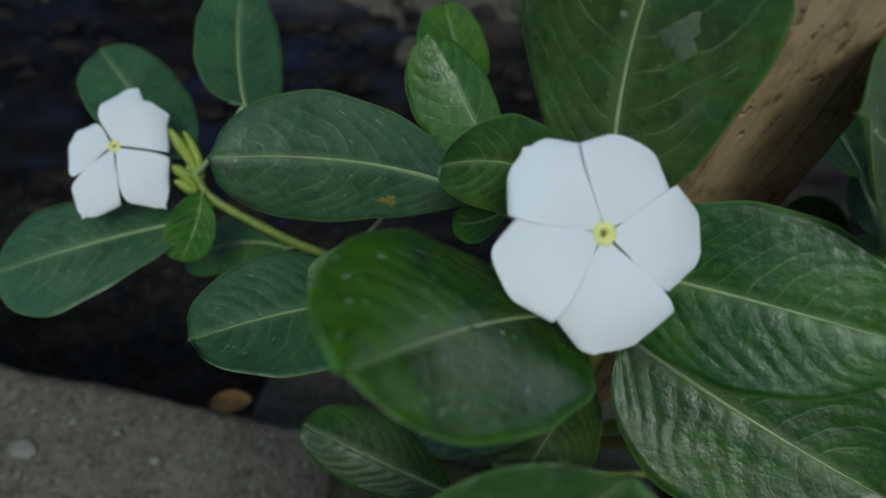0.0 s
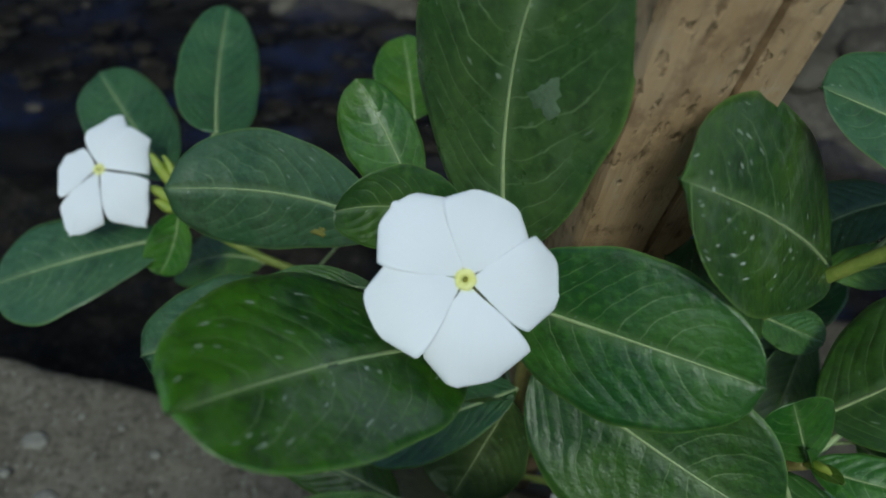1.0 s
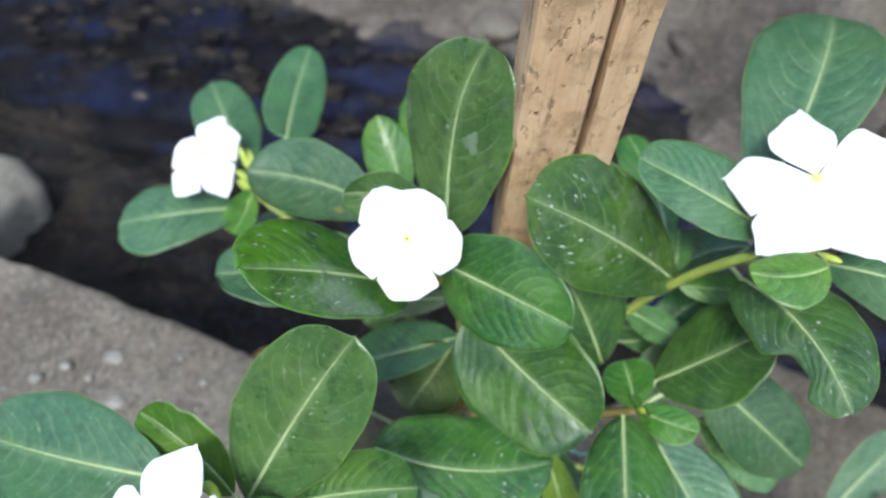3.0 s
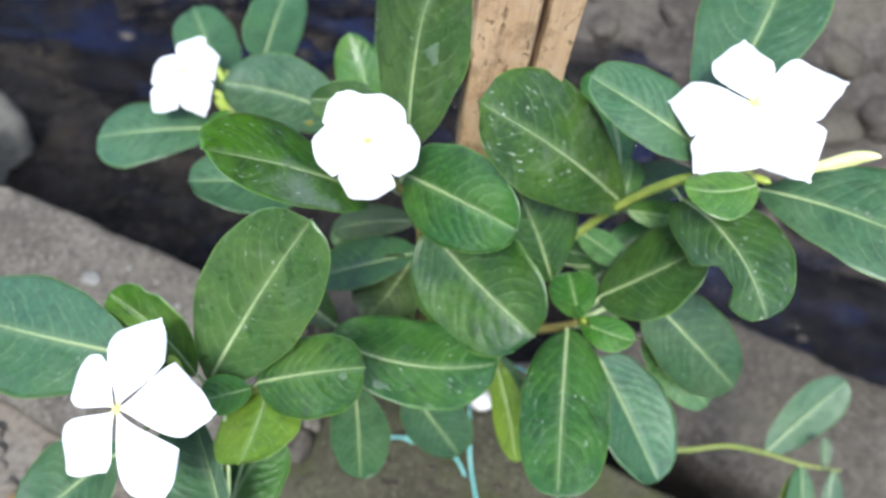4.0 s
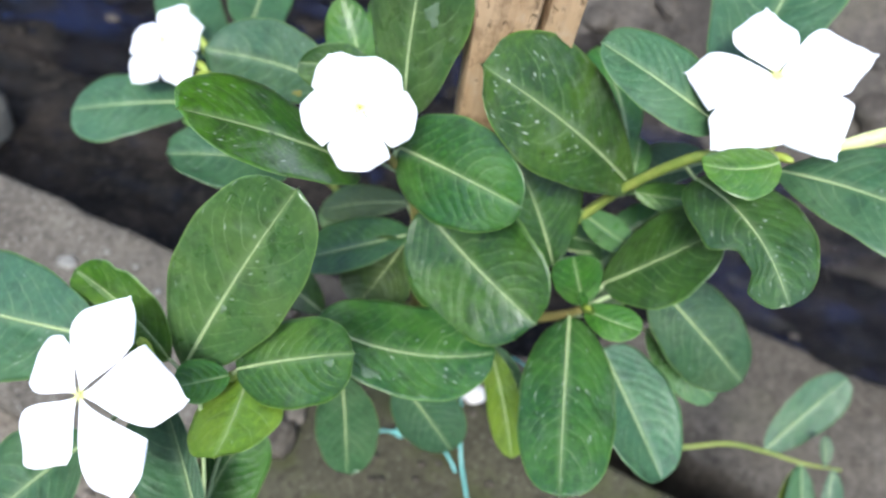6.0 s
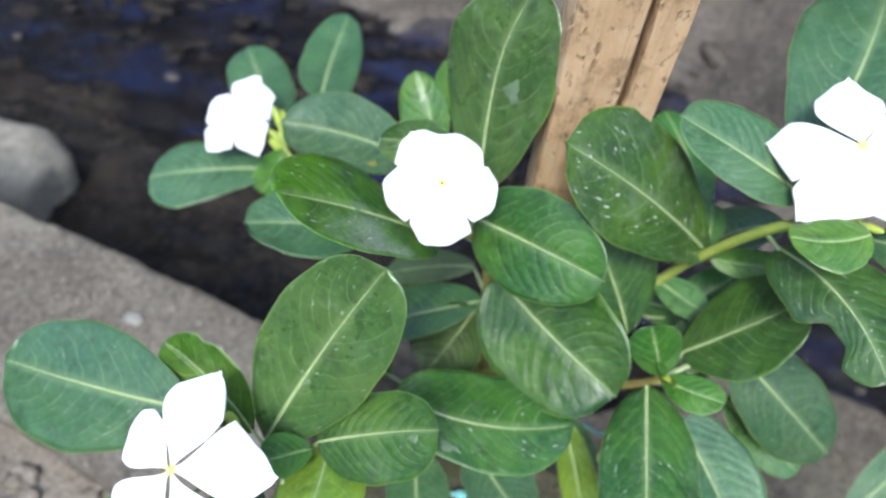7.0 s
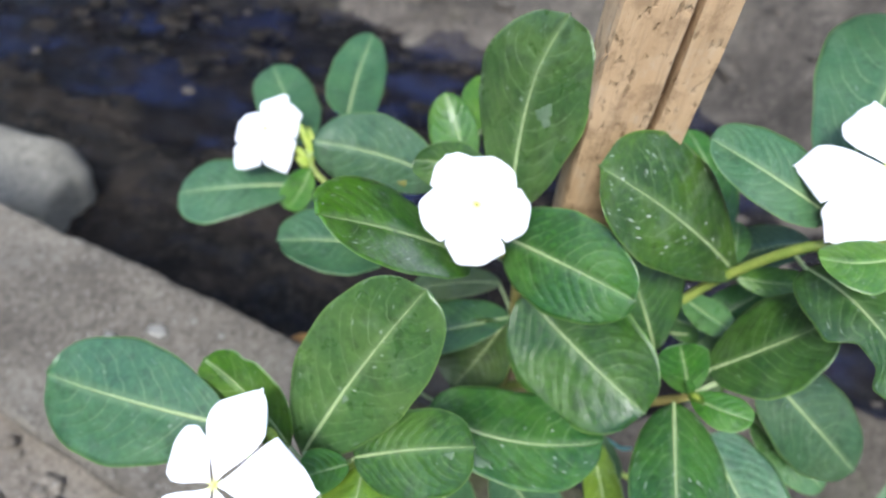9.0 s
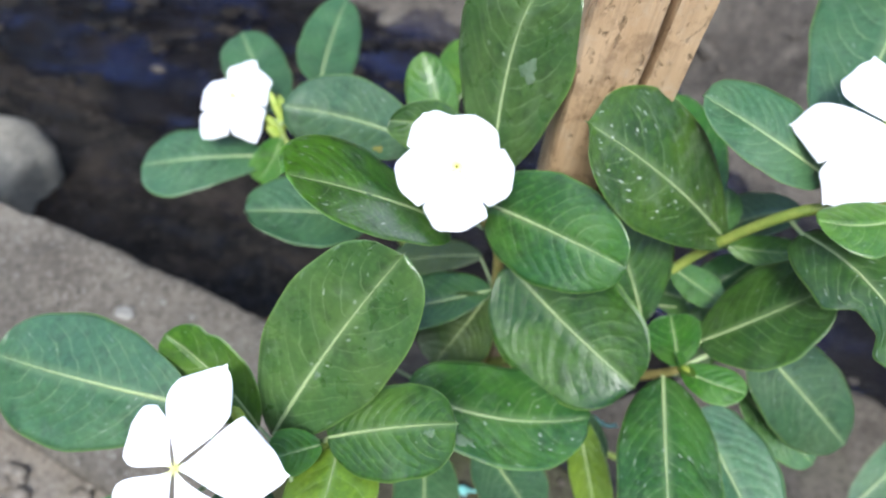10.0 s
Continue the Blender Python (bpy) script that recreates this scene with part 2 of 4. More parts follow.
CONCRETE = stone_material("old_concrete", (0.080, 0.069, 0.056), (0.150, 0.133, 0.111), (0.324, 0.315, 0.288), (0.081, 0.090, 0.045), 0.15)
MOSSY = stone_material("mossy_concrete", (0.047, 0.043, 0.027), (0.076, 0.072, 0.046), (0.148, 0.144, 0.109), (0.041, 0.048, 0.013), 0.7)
LEDGE = stone_material("brown_stone", (0.061, 0.051, 0.039), (0.107, 0.094, 0.077), (0.160, 0.151, 0.132), (0.058, 0.056, 0.029), 0.25, 22)
ROCK = stone_material("grey_rock", (0.20, 0.185, 0.155), (0.25, 0.235, 0.20), (0.36, 0.35, 0.32), (0.19, 0.19, 0.13), 0.3, 14)
BANK = stone_material("damp_soil", (0.042, 0.036, 0.030), (0.105, 0.088, 0.072), (0.20, 0.18, 0.16), (0.05, 0.05, 0.025), 0.3, 14, 0.7)


def mud_material():
    m, t, s = material("dark_mud")
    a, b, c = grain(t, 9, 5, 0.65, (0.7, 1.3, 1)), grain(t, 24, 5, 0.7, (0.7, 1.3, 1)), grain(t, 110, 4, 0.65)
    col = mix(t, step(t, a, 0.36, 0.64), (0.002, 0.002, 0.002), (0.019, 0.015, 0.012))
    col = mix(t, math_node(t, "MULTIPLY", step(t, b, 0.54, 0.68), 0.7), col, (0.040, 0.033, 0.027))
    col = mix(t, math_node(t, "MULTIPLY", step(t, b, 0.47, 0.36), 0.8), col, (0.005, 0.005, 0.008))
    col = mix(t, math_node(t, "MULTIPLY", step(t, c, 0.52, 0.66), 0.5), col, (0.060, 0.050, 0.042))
    t.links.new(col, s.inputs["Base Color"])
    t.links.new(math_node(t, "ADD", math_node(t, "MULTIPLY", step(t, b, 0.4, 0.6), 0.35), 0.5), s.inputs["Roughness"])
    s.inputs["Specular IOR Level"].default_value = 0.14
    relief(t, s, math_node(t, "ADD", b, math_node(t, "MULTIPLY", c, 0.4)), 0.8, 0.008)
    return m


MUD = mud_material()
DIRT = stone_material("dry_dirt", (0.12, 0.10, 0.08), (0.20, 0.175, 0.145), (0.34, 0.32, 0.29), (0.08, 0.075, 0.04), 0.3, 40)
PEBBLE = plain("pebble", (0.15, 0.145, 0.13), (0.23, 0.22, 0.20), 120, 0.8, 0.4)
PALE = plain("pale_shell", (0.62, 0.58, 0.55), (0.74, 0.71, 0.68), 160, 0.7, 0.3)
DEAD = plain("dead_leaf", (0.20, 0.10, 0.03), (0.34, 0.19, 0.06), 110, 0.7, 0.5)
TWINE = plain("turquoise_plastic", (0.12, 0.38, 0.36), (0.22, 0.48, 0.45), 200, 0.4, 0.3)


def water_material():
    m, t, s = material("ditch_water")
    wave = grain(t, 22, 5, 0.65, (0.6, 1.5, 1))
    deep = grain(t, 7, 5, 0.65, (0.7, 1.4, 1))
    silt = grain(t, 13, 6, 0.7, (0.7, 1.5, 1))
    # blue patches: sky reflection painted into the water's base colour
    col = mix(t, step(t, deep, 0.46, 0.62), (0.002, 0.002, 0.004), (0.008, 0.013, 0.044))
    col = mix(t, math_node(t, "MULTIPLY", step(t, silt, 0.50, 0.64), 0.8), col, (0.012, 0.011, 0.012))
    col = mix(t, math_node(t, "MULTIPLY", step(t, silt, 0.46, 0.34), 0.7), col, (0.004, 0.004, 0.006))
    t.links.new(col, s.inputs["Base Color"])
    s.inputs["Roughness"].default_value = 0.09
    s.inputs["IOR"].default_value = 1.33
    s.inputs["Specular IOR Level"].default_value = 0.4
    relief(t, s, wave, 0.8, 0.022)
    clear = put(t, "ShaderNodeBsdfTransparent")
    blend = t.nodes.new("ShaderNodeMixShader")
    t.links.new(math_node(t, "ADD", math_node(t, "MULTIPLY", step(t, grain(t, 9, 5, 0.7, (0.5, 1.4, 1)), 0.35, 0.65), 0.6), 0.3), blend.inputs[0])
    t.links.new(clear.outputs[0], blend.inputs[1])
    t.links.new(s.outputs[0], blend.inputs[2])
    t.links.new(blend.outputs[0], t.nodes["Material Output"].inputs["Surface"])
    return m


WATER = water_material()


# ---- building blocks ----
def mesh_of(name, verts, faces, mat, uvs=None, smooth=True):
    me = bpy.data.meshes.new(name)
    me.from_pydata([tuple(map(float, v)) for v in verts], [], faces)
    if uvs is not None:
        layer = me.uv_layers.new(name="UVMap")
        for loop in me.loops:
            layer.data[loop.index].uv = uvs[loop.vertex_index]
    me.materials.append(mat)
    if smooth:
        me.polygons.foreach_set("use_smooth", [True] * len(me.polygons))
    me.update()
    return me


def part(name, me, parent, m=None, label=""):
    """Links a mesh as one part under a thing or a part; m is its pose in the parent's space."""
    ob = new(name, me)
    ob.parent = parent
    if m is not None:
        ob.matrix_local = m
    return tagged(ob, label)


def thing(name, place, label, category, group="", kind="", me=None):
    ob = new(name, me)
    ob.location = place
    return tagged(ob, label, category, group, kind)


def tube_mesh(name, points, radii, mat, sides=10, flat=1.0):
    """A smooth tapered tube through a few points."""
    pts = [Vector(p) for p in points]
    path, width = [], []
    for i in range(len(pts) - 1):
        p0, p1, p2, p3 = pts[max(i - 1, 0)], pts[i], pts[i + 1], pts[min(i + 2, len(pts) - 1)]
        for k in range(6):
            s = k / 6
            path.append(0.5 * (2 * p1 + (p2 - p0) * s + (2 * p0 - 5 * p1 + 4 * p2 - p3) * s * s + (3 * p1 - p0 - 3 * p2 + p3) * s ** 3))
            width.append(radii[i] * (1 - s) + radii[i + 1] * s)
    path.append(pts[-1])
    width.append(radii[-1])
    verts, faces = [], []
    for i, p in enumerate(path):
        ahead = (path[min(i + 1, len(path) - 1)] - path[max(i - 1, 0)]).normalized()
        side = ahead.cross(Vector((0, 0.3, 1)))
        side = side.normalized() if side.length > 1e-4 else Vector((1, 0, 0))
        up = side.cross(ahead)
        for k in range(sides):
            a = 2 * math.pi * k / sides
            verts.append(p + width[i] * (math.cos(a) * side + flat * math.sin(a) * up))
        if i:
            b = (i - 1) * sides
            faces += [(b + k, b + (k + 1) % sides, b + sides + (k + 1) % sides, b + sides + k) for k in range(sides)]
    faces.append(tuple(range(sides - 1, -1, -1)))
    faces.append(tuple(len(verts) - sides + k for k in range(sides)))
    return mesh_of(name, verts, faces, mat)


def sheet(nu, nv, place, thick):
    """Verts, faces and uvs of a closed thin blade: place(u, v) with v in -1..1 gives the top side."""
    verts, uvs, faces = [], [], []
    for i in range(nu):
        for j in range(nv):
            u, v = i / (nu - 1), 2 * j / (nv - 1) - 1
            verts.append(place(u, v))
            uvs.append((u, (v + 1) / 2))
    under = len(verts)
    for i in range(nu):
        for j in range(nv):
            u, v = i / (nu - 1), 2 * j / (nv - 1) - 1
            x, y, z = verts[i * nv + j]
            verts.append((x, y, z - thick * (0.25 + 0.75 * (1 - abs(v)) ** 0.5)))
            uvs.append(((u, (v + 1) / 2)))
    for i in range(nu - 1):
        for j in range(nv - 1):
            a = i * nv + j
            faces.append((a, a + nv, a + nv + 1, a + 1))
            faces.append((under + a, under + a + 1, under + a + nv + 1, under + a + nv))
    for i in range(nu - 1):
        for j, turn in ((0, False), (nv - 1, True)):
            a = i * nv + j
            q = (a, under + a, under + a + nv, a + nv)
            faces.append(q[::-1] if turn else q)
    for j in range(nv - 1):
        a = j
        faces.append((a, a + 1, under + a + 1, under + a))
        a = (nu - 1) * nv + j
        faces.append((a, under + a, under + a + 1, a + 1))
    return verts, faces, uvs


def turned(base, heading, pitch, roll):
    """The pose of a blade: x along it, y to its left, z out of its upper side."""
    return Matrix.Translation(base) @ Euler((0, 0, radians(heading))).to_matrix().to_4x4() @ Matrix.Rotation(-radians(pitch), 4, "Y") @ Matrix.Rotation(radians(roll), 4, "X")


# ---- ground, kerb, ditch ----
ALONG, ACROSS = Vector((0.974, -0.225, 0)), Vector((0.225, 0.974, 0))


def ditch(a, n, z=0.0):
    """A place by its metres along the kerb and across it, away from the plant's side."""
    return ALONG * a + ACROSS * n + Vector((0, 0, z))


def smooth01(x):
    x = min(1.0, max(0.0, x))
    return x * x * (3 - 2 * x)


def wave(x, y, s, seed=0.0):
    return noise.fractal(Vector((x * s, y * s, seed)), 1.0, 2.0, 4)


def ground_height(a, n):
    """Dirt beside the kerb, the ditch bed with its mud and channel, and the far bank."""
    if n < 0.1:
        return -0.035 + 0.010 * wave(a, n, 9) + 0.004 * wave(a, n, 40)
    bed = -0.42 - 0.045 * smooth01((n - 0.35) / 0.3) + 0.020 * wave(a, n, 6, 3) + 0.010 * wave(a, n, 22, 3)
    near = 0.24 * smooth01((a + 0.02) / 0.25)
    bank = 0.34 * smooth01((n - 0.98 + near + 0.08 * wave(a, 0, 2.0, 5)) / 0.9) + 0.03 * wave(a, n, 5, 8) * smooth01((n - 0.95 + near) / 0.1)
    return bed + bank


def ground_strip(name, a_steps, n_steps, mat):
    verts = [ditch(a, n, ground_height(a, n)) for n in n_steps for a in a_steps]
    w = len(a_steps)
    faces = [(j * w + i, j * w + i + 1, j * w + w + i + 1, j * w + w + i) for j in range(len(n_steps) - 1) for i in range(w - 1)]
    return mesh_of(name, verts, faces, mat)


def steps(*stretches):
    out = []
    for low, high, count in stretches:
        out += [low + (high - low) * k / count for k in range(count)]
    return out + [stretches[-1][1]]


a_all = steps((-400, -8, 6), (-8, -2, 12), (-2, 1.6, 240), (1.6, 8, 12), (8, 400, 6))
bed_mesh = ground_strip("ground", a_all, steps((-400, -6, 6), (-6, -0.6, 10), (-0.6, 0.096, 40), (0.098, 0.102, 2), (0.104, 1.7, 150), (1.7, 6, 10), (6, 400, 6)), DIRT)
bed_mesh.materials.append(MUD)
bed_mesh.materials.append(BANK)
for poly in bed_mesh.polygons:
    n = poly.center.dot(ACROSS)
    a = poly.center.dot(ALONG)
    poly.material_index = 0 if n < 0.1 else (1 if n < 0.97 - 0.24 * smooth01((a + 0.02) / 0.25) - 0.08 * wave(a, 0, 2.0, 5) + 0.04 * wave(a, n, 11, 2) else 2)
tagged(new("ground", bed_mesh), "brown dirt beside a kerb with a dark muddy ditch", "ground", kind="structure")

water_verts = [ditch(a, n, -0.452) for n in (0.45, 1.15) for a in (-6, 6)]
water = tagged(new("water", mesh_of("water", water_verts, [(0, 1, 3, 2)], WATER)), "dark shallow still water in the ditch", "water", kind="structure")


def kerb_mesh(name, a0, a1, n0, n1, deep, mat, seed, rough=0.0022):
    """A cast kerb length with worn, rounded edges and an uneven top."""
    na, profile = max(24, int((a1 - a0) / 0.008)), []
    r = 0.008
    for k in range(6):
        c = math.pi / 2 * k / 5
        profile.append((n0 + r - r * math.cos(c), -r + r * math.sin(c)))
    profile += [(n0 + r + (n1 - n0 - 2 * r) * k / 22, 0.0) for k in range(1, 22)]
    for k in range(6):
        c = math.pi / 2 * k / 5
        profile.append((n1 - r + r * math.sin(c), -r + r * math.cos(c)))
    profile = [(n0, -deep)] + profile + [(n1, -deep)]
    verts, faces = [], []
    for i in range(na + 1):
        a = a0 + (a1 - a0) * i / na
        for n, z in profile:
            chip = 0.006 * wave(a, n, 16, seed) + rough * wave(a, n, 70, seed + 4)
            side = -0.05 * max(0.0, -0.25 - a) * (n > 0) + 0.003 * wave(a, 0.0, 12, seed + (1 if n > (n0 + n1) / 2 else 2))
            edge = smooth01(abs(n - (n0 + n1) / 2) / ((n1 - n0) / 2) * 4 - 3)
            verts.append(ditch(a, n + side * edge + 0.5 * rough * wave(a, z, 60, seed), z + (chip if z > -deep else 0)))
    w = len(profile)
    faces = [(i * w + j, i * w + w + j, i * w + w + j + 1, i * w + j + 1) for i in range(na) for j in range(w - 1)]
    faces += [tuple(range(w)), tuple(na * w + j for j in range(w - 1, -1, -1))]
    return mesh_of(name, verts, faces, mat)


tagged(new("kerb", kerb_mesh("kerb", -4.0, -0.087, -0.052, 0.109, 0.5, CONCRETE, 1)), "grey weathered concrete kerb beside the ditch", "kerb", "kerb lengths", "structure")
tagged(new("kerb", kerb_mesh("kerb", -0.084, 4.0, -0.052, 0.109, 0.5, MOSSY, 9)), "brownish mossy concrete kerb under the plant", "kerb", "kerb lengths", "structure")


def lump(name, size, mat, seed, power=2.6, rough=0.12, detail=4, tops=0.0):
    """A worn stone: a rounded block with facets and dents."""
    bm = bmesh.new()
    bmesh.ops.create_icosphere(bm, subdivisions=detail, radius=1.0)
    for v in bm.verts:
        d = v.co.normalized()
        k = (abs(d.x) ** power + abs(d.y) ** power + abs(d.z) ** power) ** (-1 / power)
        p = d * k
        p *= 1 + rough * noise.fractal(p * 1.3 + Vector((seed, 0, 0)), 1.0, 2.0, 3) + 0.25 * rough * noise.noise(p * 6 + Vector((0, seed, 0)))
        v.co = Vector((p.x * size[0], p.y * size[1], p.z * size[2]))
    me = bpy.data.meshes.new(name)
    bm.to_mesh(me)
    bm.free()
    me.materials.append(mat)
    me.polygons.foreach_set("use_smooth", [True] * len(me.polygons))
    return me


def ledge_mesh():
    """A rough stone shelf in the ditch, along the kerb."""
    na, nn = 150, 40
    verts, faces = [], []
    for i in range(na + 1):
        a = -0.235 + 1.55 * i / na
        wide = 0.13 + 0.178 * smooth01((a - 0.05) / 0.2) + 0.012 * wave(a, 0, 9, 6)
        for j in range(nn + 1):
            s = j / nn
            n = 0.112 + wide * s
            z = -0.20 + 0.012 * wave(a, n, 9, 7) + 0.004 * wave(a, n, 45, 7)
            z -= 0.26 * smooth01((s - 0.93) / 0.07) + 0.26 * smooth01((-0.215 - a) / 0.02)
            z += 0.16 * smooth01(1 - (n - 0.112) / 0.06) * smooth01((a + 0.16) / 0.03) * smooth01((0.16 - a) / 0.06)
            z -= 0.24 * smooth01((0.225 + 0.012 * wave(a, 0, 14, 9) - n) / 0.035) * smooth01((a - 0.14) / 0.06)
            verts.append(ditch(a, n, z))
    w = nn + 1
    faces = [(i * w + j, i * w + w + j, i * w + w + j + 1, i * w + j + 1) for i in range(na) for j in range(nn)]
    return mesh_of("stone_ledge", verts, faces, LEDGE)


tagged(new("stone_ledge", ledge_mesh()), "rough brown stone ledge at the ditch edge", "ledge", kind="structure")

thing("rock", ditch(-0.985, 0.262, -0.392), "large pale grey rounded rock in the ditch", "rock", me=lump("rock", (0.125, 0.095, 0.085), ROCK, 4.0, 3.0, 0.14))

# a dark wall added above the far bank, unseen, to cut low sky light
def far_sky_block():
    verts, faces, na, nz = [], [], 60, 24
    for i in range(na + 1):
        a = -9 + 18 * i / na
        for j in range(nz + 1):
            z = -0.25 + 3.6 * j / nz
            verts.append(ditch(a, 2.15 + 0.04 * wave(a, z, 1.5, 11) + 0.10 * z, z))
        for j in range(nz + 1):
            verts.append(ditch(a, 2.75, -0.25 + 3.6 * j / nz))
    w = 2 * (nz + 1)
    for i in range(na):
        for j in list(range(nz)) + list(range(nz + 1, 2 * nz + 1)):
            q = (i * w + j, i * w + w + j, i * w + w + j + 1, i * w + j + 1)
            faces.append(q if j < nz else q[::-1])
        faces.append((i * w + nz, i * w + w + nz, i * w + w + 2 * nz + 1, i * w + 2 * nz + 1))
    return mesh_of("wall_far", verts, faces, BANK)


# a low plain wall added out of view, to block near-side sky light
def near_sky_block():
    ring = [(-1.15, -0.1), (-1.15, 1.20), (-1.40, 1.20), (-1.40, -0.1)]
    verts = [ditch(a, n, z) for a in (-7, 7) for n, z in ring]
    return mesh_of("wall_near", verts, [(0, 1, 5, 4), (1, 2, 6, 5), (2, 3, 7, 6), (0, 3, 2, 1), (4, 5, 6, 7)], BANK, smooth=False)


tagged(new("wall_near", near_sky_block()), "added unseen low wall that blocks sky light on the near side", "wall", kind="structure")
tagged(new("wall_far", far_sky_block()), "added unseen dark wall that blocks sky light beyond the ditch", "wall", kind="structure")

# stones half sunk in the far bank
rng = random.Random(5)
for k in range(26):
    a, n = rng.uniform(-1.0, 0.9), rng.uniform(0.95, 1.55)
    r = rng.uniform(0.02, 0.055)
    me = lump("stone", (r * rng.uniform(1.0, 1.5), r, r * rng.uniform(0.5, 0.8)), rng.choice((BANK, BANK, LEDGE, CONCRETE)), rng.uniform(0, 50), 2.3, 0.2, 3)
    ob = thing("stone", ditch(a, n, ground_height(a, n) - 0.15 * r), "rounded stone half sunk in damp soil", "stone", "stones on the far bank", me=me)
    ob.rotation_euler = (rng.uniform(-0.3, 0.3), rng.uniform(-0.3, 0.3), rng.uniform(0, 6.3))

# small gravel beside the kerb and in the mud
def gravel(name, count, area, size, height, mat, label, seed):
    r0 = random.Random(seed)
    verts, faces = [], []
    base = [(math.cos(t) * math.cos(p), math.sin(t) * math.cos(p), math.sin(p)) for p in (-0.7, 0.15, 0.9) for t in [2 * math.pi * q / 6 for q in range(6)]]
    for k in range(count):
        a, n = r0.uniform(*area[:2]), r0.uniform(*area[2:])
        r = size * r0.uniform(0.35, 1.0) ** 1.5
        o, spin = ditch(a, n, height(a, n) + 0.25 * r), r0.uniform(0, 6.3)
        st = len(verts)
        for x, y, z in base:
            s = r * r0.uniform(0.75, 1.15)
            verts.append(o + Vector((1.35 * s * (x * math.cos(spin) - y * math.sin(spin)), s * (x * math.sin(spin) + y * math.cos(spin)), 0.6 * s * z)))
        for ring in (0, 1):
            faces += [(st + ring * 6 + q, st + ring * 6 + (q + 1) % 6, st + ring * 6 + 6 + (q + 1) % 6, st + ring * 6 + 6 + q) for q in range(6)]
        faces.append(tuple(st + 12 + q for q in range(6)))
    return tagged(new(name, mesh_of(name, verts, faces, mat)), label, "gravel", kind="stuff")


gravel("gravel", 900, (-0.6, 0.3, -0.3, -0.05), 0.007, ground_height, DIRT, "loose brown gravel on dry dirt", 1)
gravel("gravel", 160, (-1.2, 0.6, 0.2, 0.95), 0.016, lambda a, n: ground_height(a, n) - 0.009, MUD, "dark wet gravel in the ditch mud", 2)
gravel("gravel", 200, (-1.0, 1.0, 1.0, 1.6), 0.012, ground_height, BANK, "damp gravel on the far bank", 3)
gravel("gravel", 70, (-0.1, 0.10, 0.0, 0.1), 0.0030, lambda a, n: 0.001, LEDGE, "brown grit on the mossy kerb", 4)

# pale pebbles on the ditch bed
for k, (x, y, r) in enumerate([(-1.193, 0.892, 0.012), (-0.787, 1.143, 0.01), (-0.787, 0.852, 0.016), (-1.056, 0.648, 0.014), (0.540, 0.474, 0.008)]):
    thing("pebble", (x, y, -0.449), "pale wet pebble in the shallow ditch", "pebble", "pebbles in the ditch", me=lump("pebble", (0.9 * r, 0.6 * r, 0.35 * r), BANK, 11.0 + k, 2.3, 0.3, 3))

gravel("gravel", 60, (-0.1305, -0.1275, 0.02, 0.10), 0.0006, lambda a, n: 0.0008, PEBBLE, "pale mortar crumbs in a crack of the kerb", 6)
gravel("gravel", 300, (-1.4, 0.0, 0.70, 1.0), 0.024, lambda a, n: max(ground_height(a, n), -0.456) - 0.006, MUD, "dark damp stones along the far shore", 7)
gravel("gravel", 160, (-1.6, 0.3, 0.40, 0.85), 0.013, lambda a, n: max(ground_height(a, n), -0.457) - 0.003, MUD, "dark wet stones in shallow water", 8)


# ---- wooden stake ----
STAKE_UP = Vector((0.058, -0.05, 0.997)).normalized()
stake_foot = Vector((0.0583, 0.0973, 0.29)) - STAKE_UP * 0.50
stake_turn = Matrix.Translation(stake_foot) @ Vector((0, 0, 1)).rotation_difference(STAKE_UP).to_matrix().to_4x4() @ pose(0, 0, 0, 0, 0, 12)
stake = new("wooden_stake")
stake.matrix_world = stake_turn
tagged(stake, "split weathered light-brown wooden stake beside the plant", "stake")


def board_mesh(x0, x1, thick, tall, seed, taper=0.0):
    """A rough-sawn board with worn edges and a slightly crooked outline."""
    n, verts, faces = 90, [], []
    ring = [(0.0, 0.42), (0.012, 0.12), (0.05, 0.0), (0.30, -0.012), (0.70, -0.012), (0.95, 0.0), (1.0, 0.10), (1.0, 0.9), (0.95, 1.0), (0.5, 1.0), (0.05, 1.0), (0.0, 0.9)]
    for i in range(n + 1):
        z = tall * i / n
        l, r = x0 + 0.0007 * wave(z, seed, 30), x1 + 0.0007 * wave(z, seed + 3, 30) - taper * (1 - z / tall)
        for a, b in ring:
            verts.append((l + (r - l) * a, b * thick + 0.0005 * wave(z, a * 3 + seed, 45), z))
    w = len(ring)
    faces = [(i * w + j, i * w + (j + 1) % w, i * w + w + (j + 1) % w, i * w + w + j) for i in range(n) for j in range(w)]
    faces += [tuple(range(w - 1, -1, -1)), tuple(n * w + j for j in range(w))]
    return mesh_of("board", verts, faces, WOOD, smooth=False)


part("board", board_mesh(0.0, 0.0222, 0.020, 0.95, 1.0), stake)
part("board", board_mesh(0.0244, 0.0370, 0.017, 0.95, 7.0, 0.001), stake, pose(0, 0.0022, 0))
part("splinter", tube_mesh("splinter", [(-0.0002, 0.002, 0.550), (-0.0009, 0.001, 0.556), (-0.0005, -0.0006, 0.561), (0.0012, -0.0008, 0.563)], [0.0003, 0.0004, 0.0003, 0.0002], WOOD, 6), stake, label="thin torn wood fibre")

# ---- the periwinkle ----
ROOT = Vector((0.030, 0.124, -0.06))
plant = thing("periwinkle_plant", ROOT, "leafy green periwinkle with white five-petalled flowers beside a kerb", "flowering plant")
HOME = Matrix.Translation(-ROOT)

